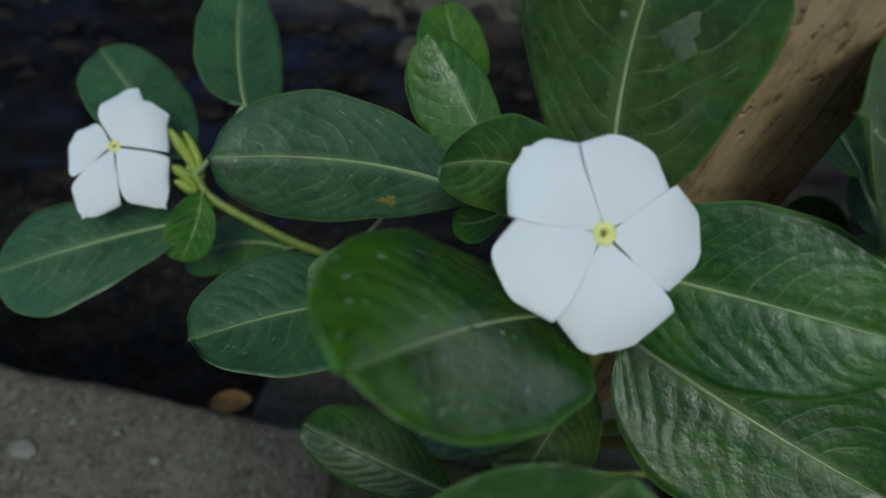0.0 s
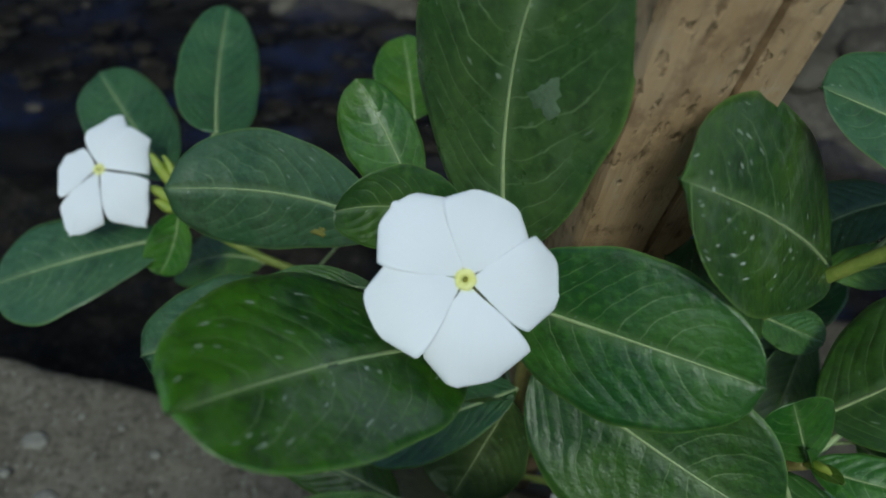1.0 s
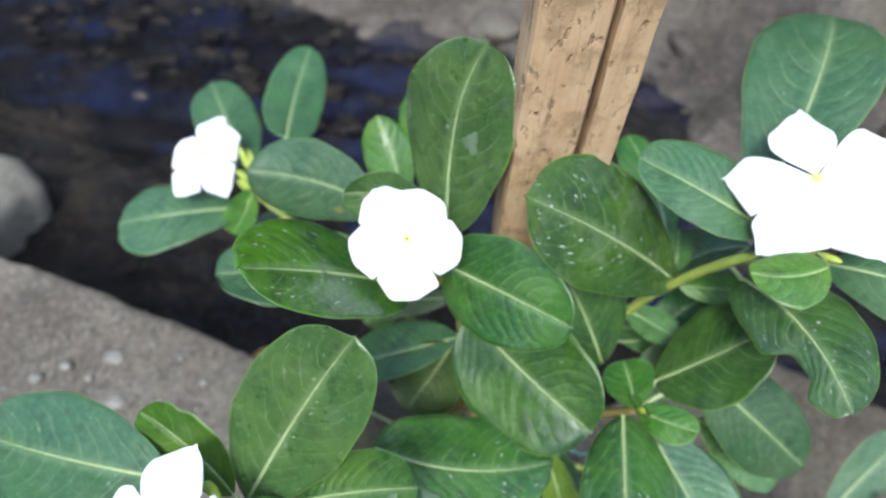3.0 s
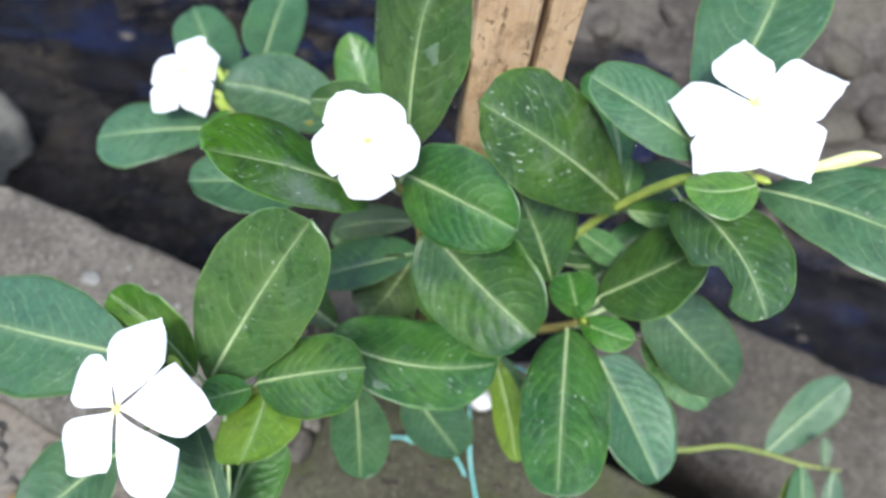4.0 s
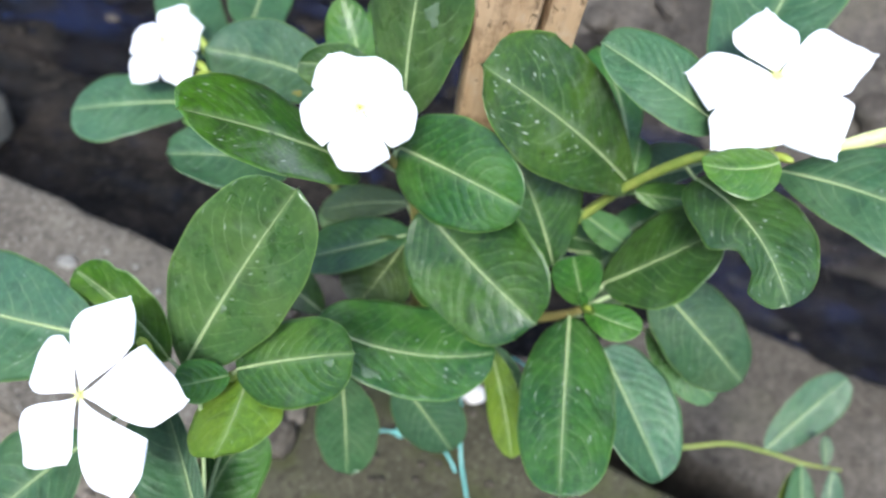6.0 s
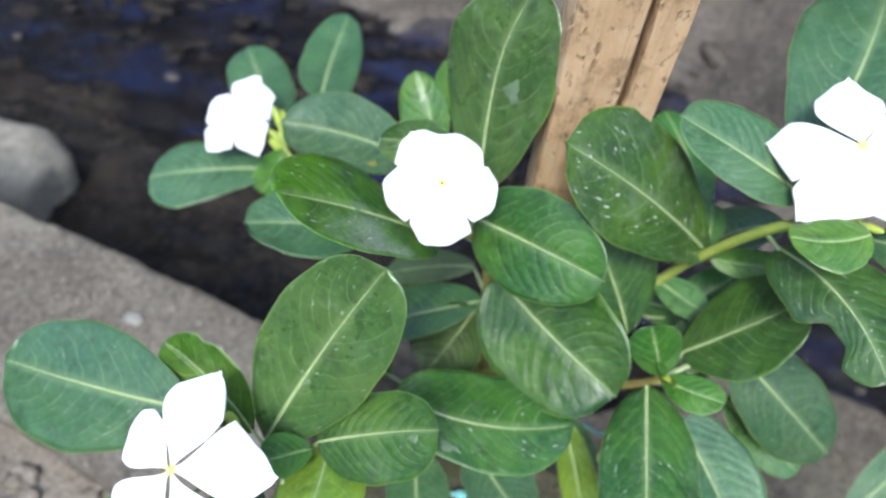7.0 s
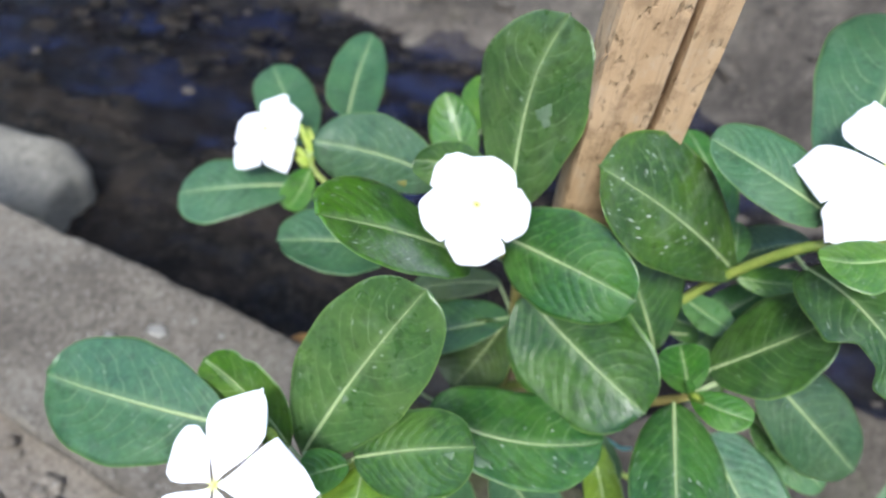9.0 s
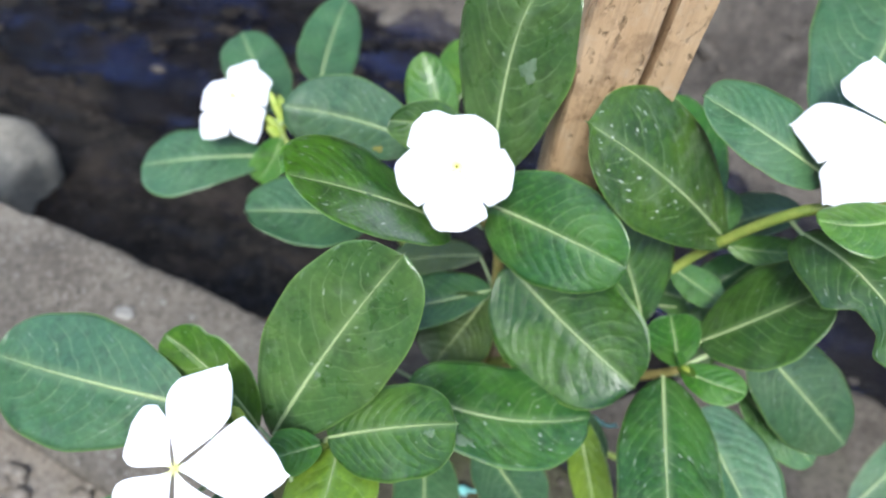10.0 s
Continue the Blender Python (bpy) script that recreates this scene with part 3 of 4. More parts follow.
STEMS = [
    ("main_stem", STEM_OLD, [ROOT, (0.034, 0.110, 0.02), (0.042, 0.093, 0.12), (0.045, 0.083, 0.19), (0.044, 0.080, 0.245), (0.036, 0.074, 0.270), (0.0305, 0.0705, 0.292)], [0.0042, 0.0040, 0.0034, 0.0028, 0.0022, 0.0018, 0.0012]),
    ("branch", STEM_OLD, [(0.040, 0.096, 0.09), (0.078, 0.076, 0.15), (0.112, 0.062, 0.196), (0.1235, 0.0555, 0.2215)], [0.003, 0.0027, 0.0023, 0.0016]),
    ("branch", STEM, [(0.042, 0.093, 0.11), (0.080, 0.078, 0.18), (0.1181, 0.0990, 0.2298), (0.1328, 0.0998, 0.2556), (0.1486, 0.0961, 0.2801), (0.170, 0.097, 0.290), (0.1685, 0.107, 0.303)], [0.0030, 0.0026, 0.0022, 0.0021, 0.0021, 0.0018, 0.0011]),
    ("branch", STEM, [(0.037, 0.102, 0.06), (0.034, 0.062, 0.14), (0.020, 0.016, 0.205), (0.002, -0.013, 0.238), (-0.010, -0.024, 0.248), (-0.020, -0.034, 0.256)], [0.003, 0.0028, 0.0024, 0.002, 0.0016, 0.0011]),
    ("branch", STEM, [(0.036, 0.104, 0.05), (0.012, 0.126, 0.115), (-0.030, 0.143, 0.158), (-0.062, 0.149, 0.178), (-0.088, 0.157, 0.193), (-0.096, 0.165, 0.198), (-0.108, 0.168, 0.200)], [0.0026, 0.0023, 0.0020, 0.0018, 0.0017, 0.0016, 0.0010]),
    ("branch", STEM_OLD, [(0.042, 0.093, 0.125), (0.040, 0.058, 0.16), (0.034, 0.024, 0.20), (0.027, 0.010, 0.236)], [0.0024, 0.0022, 0.0019, 0.0014]),
    ("branch", STEM, [(0.032, 0.121, -0.03), (0.075, 0.102, 0.004), (0.13, 0.104, -0.005), (0.200, 0.094, -0.024), (0.238, 0.096, -0.018), (0.272, 0.106, -0.013), (0.300, 0.108, -0.015), (0.326, 0.104, -0.010), (0.349, 0.103, -0.003)], [0.002, 0.002, 0.0019, 0.0018, 0.0017, 0.0016, 0.0015, 0.0013, 0.0008]),
]
STEM_LINES = []
for name, mat, points, radii in STEMS:
    part(name, tube_mesh(name, points, radii, mat), plant, HOME)
    line = [Vector(p) for p in points]
    STEM_LINES += [(line[i], line[i + 1]) for i in range(len(line) - 1)]


def nearest_stem(p):
    best, far = None, 9.0
    for a, b in STEM_LINES:
        s = max(0.0, min(1.0, (p - a).dot(b - a) / (b - a).length_squared))
        q = a.lerp(b, s)
        if (q - p).length < far:
            best, far = q, (q - p).length
    return best


def blade_width(u, peak):
    """Half-width of an obovate blade with a round tip, 1 at its widest."""
    tip = 0.46
    foot = tip * peak / (1 - peak)
    top = peak ** foot * (1 - peak) ** tip
    return (max(u, 0.0) ** foot) * (max(1 - u, 0.0) ** tip) / top


leaf_count = 0


def leaf(style, base, heading, pitch, roll, length, wl, wr, sag, bow, fold, peak=0.58, bite=None, droop=0.0, stalk=True, marks=(), label=""):
    """A leaf by its foot, direction, tilt, length, half-widths to the left and right, and how its midrib and blade bend."""
    global leaf_count
    leaf_count += 1
    r0 = random.Random(leaf_count)
    p1, p2, p3 = r0.uniform(0, 6), r0.uniform(0, 6), r0.uniform(0, 6)
    curl = r0.uniform(-0.06, 0.06)
    lift = math.tan(radians(fold))

    def spine(u):
        s = 0.012 + 0.988 * u
        return length * s, bow * length * 4 * s * (1 - s), sag * length * 4 * s * (1 - s) - droop * length * max(0.0, s - 0.6) ** 2

    def place(u, v):
        x, y0, z0 = spine(u)
        side = wl if v > 0 else wr
        w = side * blade_width(0.006 + 0.994 * u, peak) if u < 1 else 0.0004
        w = max(w, 0.0008)
        if bite and (v > 0) == (bite[0] > 0):
            w *= 1 - bite[3] * smooth01((u - bite[1]) / 0.12) * smooth01((bite[2] - u) / 0.12)
        w *= 1 + 0.02 * math.sin(9 * u + p1) + 0.012 * math.sin(23 * u + p2 + v)
        y = v * w
        m = abs(v)
        z = z0 + lift * w * m + curl * side * m ** 2 + 0.04 * side * math.sin(8 * u + p3 + (2 if v > 0 else 0)) * m ** 2
        z += 0.0006 * (1 - math.exp(-(m / 0.06) ** 2))
        x += 0.04 * w * m + 0.009 * length * u ** 16 * math.exp(-(v / 0.14) ** 2)
        return x, y0 + y, z

    verts, faces, uvs = sheet(41, 21, place, 0.0004)
    m = turned(base, heading, pitch, roll)
    ob = part("leaf", mesh_of("leaf", verts, faces, LEAF[style], uvs), plant, HOME @ m, label)
    rib = [Vector(spine(u)) + Vector((0, 0, 0.0001)) for u in (0.0, 0.18, 0.36, 0.54, 0.70, 0.84, 0.97)]
    k = min(1.0, max(0.45, length / 0.07))
    part("midrib", tube_mesh("midrib", rib, [0.00084 * k, 0.00066 * k, 0.00050 * k, 0.00036 * k, 0.00024 * k, 0.00015 * k, 0.00005 * k], MIDRIB, 8, 0.75), ob)
    for u0, v0, ru, rv, mat, word in marks:
        pts, tris = [], []
        for ring in range(5):
            for q in range(16):
                t = 2 * math.pi * q / 16
                k1 = ring / 4 * (1 + 0.28 * math.sin(3 * t + p1) + 0.18 * math.sin(7 * t + p2))
                x, y, z = place(u0 + ru * k1 * math.cos(t), max(-0.97, min(0.97, v0 + rv * k1 * math.sin(t))))
                pts.append((x, y, z + (0.00028 if ring < 4 else 0.00004)))
            if ring:
                tris += [((ring - 1) * 16 + q, (ring - 1) * 16 + (q + 1) % 16, ring * 16 + (q + 1) % 16, ring * 16 + q) for q in range(16)]
        part("scar", mesh_of("scar", pts, tris, mat), ob, label=word)
    if stalk:
        foot = Vector(base)
        q = nearest_stem(foot)
        if (q - foot).length > 0.001:
            inner = m.inverted()
            a, b = inner @ q, Vector((0, 0, 0))
            out = Vector((-0.10 * (a - b).length, 0, -0.0008))
            part("petiole", tube_mesh("petiole", [a, (a + b) / 2 + 0.6 * out, Vector((length * 0.03, 0, 0))], [0.0011 * k, 0.0010 * k, 0.0010 * k], MIDRIB, 8), ob)
    return ob


leaf("blue", (-0.0721, 0.1768, 0.2225), 101.6, -7.0, 20.4, 0.0959, 0.0175, 0.0180, -0.053, 0.017, 0, peak=0.46)
leaf("blue", (-0.0978, 0.1719, 0.2001), 128.5, -8.5, -0.5, 0.1052, 0.0204, 0.0199, -0.035, 0.003, 0, peak=0.62)
leaf("blue", (-0.0972, 0.1563, 0.1817), -161.6, -1.3, -2.4, 0.0770, 0.0258, 0.0224, 0.047, 0.007, -2, peak=0.66)
leaf("blue", (0.0100, 0.0955, 0.2749), 158.4, -14.2, -43.1, 0.0852, 0.0176, 0.0183, -0.110, -0.045, -5, peak=0.66, marks=[(0.35, 0.65, 0.035, 0.1, SPOT, "small brown eaten spot")])
leaf("blue", (-0.0230, 0.1017, 0.2145), -153.2, 20.3, -3.1, 0.0551, 0.0218, 0.0188, 0.026, -0.022, 6, peak=0.46)
leaf("tip", (0.0263, 0.0686, 0.2675), -135.5, 47.0, -6.4, 0.0789, 0.0210, 0.0221, 0.012, -0.022, 4, peak=0.54, marks=[(0.56, 0.01, 0.02, 0.06, SCAR, "pale scrape beside the midrib")], label="large glossy leaf with a yellow-green tip")
leaf("bright", (0.0130, 0.1134, 0.2673), 119.6, 23.9, -13.1, 0.0378, 0.0130, 0.0090, -0.109, -0.024, -13, peak=0.54)
leaf("bright", (0.0080, 0.1674, 0.2404), 99.5, 1.1, 1.5, 0.0440, 0.0135, 0.0109, -0.033, -0.011, 2, peak=0.46)
leaf("dark", (0.0285, 0.0926, 0.2804), -170.4, 27.2, -45.7, 0.0338, 0.0105, 0.0102, -0.000, -0.103, 1, peak=0.46)
leaf("bright", (0.0182, 0.1075, 0.2556), 172.6, -34.6, -18.5, 0.0187, 0.0065, 0.0051, -0.032, 0.093, 16)
leaf("olive", (0.0380, 0.0896, 0.2770), 75.3, 70.4, -19.0, 0.0762, 0.0253, 0.0258, -0.030, 0.079, 0, droop=0.5, marks=[(0.53, -0.35, 0.055, 0.13, SCAR, "pale dried scar on the blade")], label="tall broad green leaf with pale arching veins")
leaf("dark", (0.0381, 0.0808, 0.2690), -28.1, 14.1, 45.5, 0.0604, 0.0198, 0.0191, 0.027, 0.012, 6, peak=0.46)
leaf("speckled", (0.1355, 0.1076, 0.2399), -156.6, 47.1, -41.5, 0.1095, 0.0220, 0.0237, 0.031, -0.017, 2, peak=0.66, label="dark leaf speckled with dried white spots")
leaf("dark", (0.1087, 0.0751, 0.2177), 144.6, 53.5, -14.1, 0.0602, 0.0143, 0.0223, -0.002, -0.032, 0)
leaf("blue", (0.1529, 0.1055, 0.2887), 174.8, 24.7, -18.8, 0.0541, 0.0138, 0.0161, -0.006, -0.023, 4, peak=0.46)
leaf("blue", (0.1526, 0.1144, 0.2911), 73.5, 12.6, -9.5, 0.1059, 0.0275, 0.0221, 0.013, -0.036, 5, peak=0.62, droop=0.6)
leaf("bright", (0.1319, 0.1322, 0.2351), 110.2, 5.0, -12.6, 0.0657, 0.0123, 0.0109, 0.020, -0.049, -6)
leaf("blue", (0.1668, 0.1335, 0.2412), -170.9, -34.9, 8.4, 0.0387, 0.0162, 0.0157, 0.013, -0.094, 6)
leaf("olive", (-0.0160, -0.0148, 0.2379), 43.1, 52.6, 30.2, 0.0911, 0.0216, 0.0212, -0.028, 0.023, 7, marks=[(0.36, -0.10, 0.02, 0.05, SCAR, "small pale scrape")], label="broad pale olive-green leaf")
leaf("dark", (0.0042, -0.0118, 0.2431), 8.6, 28.7, 18.5, 0.0502, 0.0140, 0.0169, -0.016, 0.020, -2, peak=0.54, marks=[(0.79, -0.17, 0.04, 0.09, SCAR, "pale curled scrape")])
leaf("dusty", (0.0250, 0.0120, 0.2439), 12.7, -18.4, -6.3, 0.0722, 0.0248, 0.0187, -0.043, -0.064, -7, peak=0.54, marks=[(0.29, -0.68, 0.05, 0.13, SCAR, "pale silvery patch on the blade")])
leaf("dark", (0.0486, 0.0791, 0.2358), -36.7, -1.4, 40.9, 0.0704, 0.0269, 0.0279, 0.039, -0.011, 1, peak=0.50)
leaf("dusty", (0.1197, 0.0565, 0.2123), -86.6, 8.7, 8.6, 0.0796, 0.0201, 0.0179, 0.004, -0.003, -6, peak=0.54)
leaf("blue", (0.1378, 0.0546, 0.1930), -51.1, -19.6, -9.5, 0.0616, 0.0209, 0.0199, 0.005, 0.011, 8, peak=0.46)
leaf("blue", (0.1525, 0.0737, 0.2238), -10.5, -41.5, 29.8, 0.0750, 0.0202, 0.0194, 0.021, 0.000, -5, peak=0.50)
leaf("dark", (0.1302, 0.0690, 0.2226), 17.6, 46.6, -8.2, 0.0539, 0.0226, 0.0213, -0.005, -0.008, -5, peak=0.54)
leaf("dusty", (0.1509, 0.0940, 0.2710), -59.6, 5.7, 16.2, 0.0605, 0.0205, 0.0153, 0.056, 0.075, -15, peak=0.46, bite=(-1, 0.46, 0.84, 0.48), label="leaf with a bite eaten from its edge")
leaf("blue", (0.1806, 0.1072, 0.2696), -24.5, 11.9, 6.9, 0.0687, 0.0293, 0.0226, 0.029, 0.042, -1, peak=0.66)
leaf("bright", (0.1709, 0.0849, 0.2969), -167.9, -6.3, 0.9, 0.0258, 0.0116, 0.0100, 0.028, 0.116, -7, peak=0.46)
leaf("blue", (-0.0400, -0.0155, 0.2527), 176.8, -10.1, -21.4, 0.0905, 0.0245, 0.0225, 0.037, 0.009, -9)
leaf("bright", (-0.0197, -0.0139, 0.2413), 155.4, 25.2, -46.5, 0.0459, 0.0140, 0.0139, 0.014, -0.065, 0, bite=(-1, 0.66, 0.84, 0.14), label="leaf with a notched, eaten tip")
leaf("blue", (0.0056, -0.0635, 0.2103), 122.3, 31.8, -24.2, 0.0504, 0.0249, 0.0058, 0.015, -0.024, -5)
leaf("dark", (-0.0080, -0.0609, 0.1782), 69.1, 35.5, 27.0, 0.0524, 0.0090, 0.0164, 0.013, 0.058, 0)
leaf("blue", (-0.0458, -0.0419, 0.2172), -135.7, -26.1, -4.1, 0.0607, 0.0250, 0.0199, -0.046, -0.048, 5)
leaf("lime", (0.0051, -0.0051, 0.2342), -80.9, 19.5, 13.4, 0.0414, 0.0164, 0.0158, 0.025, 0.049, -9, peak=0.62, label="young yellow-green leaf")
leaf("bright", (0.0036, -0.0153, 0.2453), -134.5, 33.2, -20.4, 0.0195, 0.0072, 0.0080, 0.023, -0.001, -8)
leaf("blue", (0.0290, 0.0157, 0.1909), -77.2, -63.9, -2.6, 0.0650, 0.0154, 0.0139, -0.012, 0.006, -5)
leaf("blue", (0.0515, 0.0248, 0.1763), -26.2, -48.9, 34.2, 0.0523, 0.0161, 0.0155, 0.007, 0.003, -4)
leaf("lime", (0.0901, 0.0522, 0.1709), -59.8, -40.0, 34.0, 0.0574, 0.0099, 0.0094, -0.020, 0.013, -2)
leaf("dark", (0.0443, 0.0788, 0.2129), -166.0, -23.3, -1.9, 0.0586, 0.0131, 0.0162, -0.002, -0.006, 3)
leaf("brown", (0.0423, 0.0762, 0.2116), -129.4, -46.4, -19.5, 0.0432, 0.0160, 0.0195, -0.046, 0.006, -6, label="dull browned old leaf")
leaf("brown", (0.0331, 0.1148, 0.1854), -172.5, -18.4, -6.3, 0.0511, 0.0100, 0.0114, 0.046, -0.019, 2)
leaf("bright", (0.1229, 0.0559, 0.2234), 135.5, 57.2, -30.1, 0.0246, 0.0104, 0.0106, -0.012, -0.012, -5)
leaf("bright", (0.1237, 0.0550, 0.2228), -22.4, 19.8, 11.7, 0.0253, 0.0075, 0.0081, 0.038, -0.038, 3)
leaf("lime", (0.1238, 0.0545, 0.2240), -70.0, 48.0, 20.0, 0.0120, 0.0022, 0.0024, 0.03, 0.0, 24)
leaf("bright", (0.1236, 0.0550, 0.2238), 170.0, 62.0, -20.0, 0.0105, 0.0021, 0.0022, 0.03, 0.0, 24)
leaf("dark", (0.1306, 0.1066, 0.1880), 41.0, 20.0, 0.0, 0.0420, 0.0110, 0.0120, 0.02, 0.0, 4)
leaf("dark", (0.0030, 0.0561, 0.1565), 157.5, 8.2, -9.1, 0.0583, 0.0113, 0.0154, 0.039, 0.004, -14)
leaf("bright", (-0.0912, 0.1570, 0.1983), -127.7, -47.6, -30.9, 0.0304, 0.0084, 0.0105, 0.011, 0.059, 3)
leaf("dark", (-0.0668, 0.1582, 0.1573), 173.9, -21.4, -19.0, 0.0556, 0.0129, 0.0137, 0.020, -0.100, -4)
leaf("olive", (0.1149, 0.0982, 0.2309), -4.0, -30.8, 45.4, 0.0306, 0.0074, 0.0075, -0.010, -0.010, -7)
leaf("bright", (0.1359, 0.1103, 0.2359), 8.1, -1.4, 12.8, 0.0322, 0.0086, 0.0071, -0.008, -0.023, -14)
leaf("dark", (0.1118, 0.1077, 0.1960), 7.4, -17.6, 10.3, 0.0428, 0.0132, 0.0127, 0.006, 0.030, 1)
leaf("bright", (0.1341, 0.1165, 0.2357), 88.8, 19.1, 6.1, 0.0210, 0.0056, 0.0067, 0.044, -0.027, -9)
leaf("olive", (0.1591, 0.0749, 0.1829), -24.2, -25.6, 21.1, 0.0488, 0.0131, 0.0110, -0.009, -0.008, 3)
leaf("blue", (0.0913, 0.0558, 0.1671), -41.4, -44.3, 25.7, 0.0329, 0.0071, 0.0079, -0.009, -0.000, 2)
leaf("dark", (0.0068, 0.1259, 0.1773), -139.3, -35.3, -25.9, 0.0359, 0.0115, 0.0092, -0.010, -0.041, -12)
leaf("dark", (0.0033, 0.0937, 0.2486), 179.5, -10.9, -32.2, 0.0417, 0.0086, 0.0060, -0.010, -0.079, 0)
leaf("dark", (0.1462, 0.1076, 0.1980), -113.7, -29.2, -15.5, 0.0381, 0.0115, 0.0117, 0.000, 0.000, -0)
leaf("blue", (0.3015, 0.1089, -0.0172), 50.3, 21.4, 23.5, 0.0815, 0.0172, 0.0178, 0.000, 0.009, 0)
leaf("blue", (0.3254, 0.1034, -0.0114), -85.9, -7.8, -11.6, 0.0504, 0.0097, 0.0151, -0.008, -0.016, 10)
leaf("blue", (0.3428, 0.1023, -0.0023), -91.8, -17.7, 0.4, 0.0444, 0.0115, 0.0048, -0.003, -0.018, -5)
leaf("blue", (0.3367, 0.1015, -0.0020), 104.6, 31.3, -2.2, 0.0222, 0.0040, 0.0052, 0.000, -0.036, -0)
leaf("lime", (0.3234, 0.1029, -0.0115), -101.4, -17.5, -22.9, 0.0489, 0.0107, 0.0073, 0.006, -0.057, 9)


# ---- flowers ----
def petal_mesh(length, left, right, widest, blunt, round_off, apex, drop, tip, claw, corner, seed):
    """A white axe-shaped petal: narrow claw, lopsided limb, slanting end with a small point at its apex."""
    r0 = random.Random(seed)
    p1, half = r0.uniform(0, 6), (left + right) / 2

    def place(u, v):
        side = left if v > 0 else right
        if u < widest:
            w = side * (0.05 + 0.95 * math.sin(math.pi / 2 * u / widest) ** claw)
        else:
            w = side * (1 - (1 - blunt) * ((u - widest) / (1 - widest)) ** round_off)
        x = length * (u * (1 - drop * u ** 3 * (abs(v - apex) / (1 + abs(apex))) ** 1.7 - corner * u ** 4 * abs(v) ** 5) + tip * u ** 8 * math.exp(-((v - apex) / 0.09) ** 2))
        z = 0.07 * length * math.sin(math.pi * min(1.0, u * 1.05)) - 0.08 * length * u ** 3 - 0.05 * half * v * v * u
        z += 0.03 * half * math.sin(5 * u + 3 * v + p1) * u + 0.025 * half * u * u * math.sin(7 * v + p1) * abs(v)
        return 0.0009 + x, v * w, z

    verts, faces, uvs = sheet(29, 33, place, 0.00025)
    return mesh_of("petal", verts, faces, PETAL, uvs)


def flower(centre, face, petals, tube_to, scale=1.0, claw=1.12, corner=0.15):
    """A flower at centre that looks along face; each petal: angle, length, widths to its two sides, and how it ends."""
    z = Vector(face).normalized()
    x = Vector((0, 1, 0)).cross(z).normalized()
    y = z.cross(x)
    m = Matrix.Translation(centre) @ Matrix((x, y, z)).transposed().to_4x4()
    head = new("flower")
    head.parent = plant
    head.matrix_local = HOME @ m
    tagged(head, "white periwinkle flower with a small yellow eye")
    for k, (angle, *shape) in enumerate(petals):
        tilt = pose(0, 0, 0.0001 * k, 0, 0, angle) @ pose(0, 0, 0, 4, 0, 0)
        part("petal", petal_mesh(*shape, claw, corner, k + 35), head, tilt)
    ring, faces = [], []
    for i, (r, h) in enumerate(((0.0007, -0.0005), (0.0009, 0.0004), (0.0017, 0.0010), (0.0024, 0.0008), (0.0027, 0.0002))):
        for q in range(20):
            t = 2 * math.pi * q / 20
            ring.append((r * scale * math.cos(t) * (1 + 0.06 * math.cos(5 * t)), r * scale * math.sin(t) * (1 + 0.06 * math.cos(5 * t)), h))
        if i:
            faces += [((i - 1) * 20 + q, (i - 1) * 20 + (q + 1) % 20, i * 20 + (q + 1) % 20, i * 20 + q) for q in range(20)]
    part("eye", mesh_of("eye", ring, faces, EYE_RING), head, label="yellow eye ring")
    dot = [(0.0, 0.0, -0.0002)] + [(0.00075 * scale * math.cos(q * math.pi / 6), 0.00075 * scale * math.sin(q * math.pi / 6), -0.0003) for q in range(12)]
    part("throat", mesh_of("throat", dot, [(0, 1 + q, 1 + (q + 1) % 12) for q in range(12)], EYE_DOT), head, label="dark throat")
    back = m.inverted() @ Vector(tube_to)
    part("tube", tube_mesh("tube", [(0, 0, -0.0004), (0, 0, -0.006), back], [0.0009, 0.0012, 0.0013], TUBE, 8), head, label="pale green flower tube")
    return head


flower((0.0288, 0.0680, 0.3003), (0.16, -0.60, 0.85), [
    (138, 0.0196, 0.0108, 0.0086, 0.80, 0.86, 2.0, 0.05, 0.10, 0.035), (71, 0.0171, 0.0110, 0.0084, 0.80, 0.86, 2.0, -0.08, 0.06, 0.0),
    (3, 0.0186, 0.0095, 0.0101, 0.80, 0.86, 2.0, -0.30, 0.06, 0.01), (-82, 0.0210, 0.0128, 0.0088, 0.76, 0.80, 2.0, -0.28, 0.08, 0.01),
    (-156, 0.0197, 0.0118, 0.0076, 0.78, 0.84, 2.0, -0.15, 0.08, 0.0)], (0.0335, 0.072, 0.283), 0.85, 1.15, 0.27)
flower((-0.1229, 0.1692, 0.2104), (0.20, -0.38, 0.85), [
    (90, 0.0239, 0.0072, 0.0082, 0.50, 0.75, 3.0, -0.71, 0.34, 0.031), (39, 0.0229, 0.0101, 0.0114, 0.85, 0.32, 1.6, 0.95, 0.30, 0.0),
    (-191, 0.0139, 0.0158, 0.0061, 0.59, 0.61, 1.7, 0.45, 0.14, 0.02), (-103, 0.0273, 0.0106, 0.0078, 0.85, 0.75, 1.6, -0.04, 0.16, 0.042),
    (-39, 0.0273, 0.0112, 0.0107, 0.70, 0.73, 1.6, -0.36, 0.34, 0.058)], (-0.106, 0.166, 0.2), 0.8, 1.2)
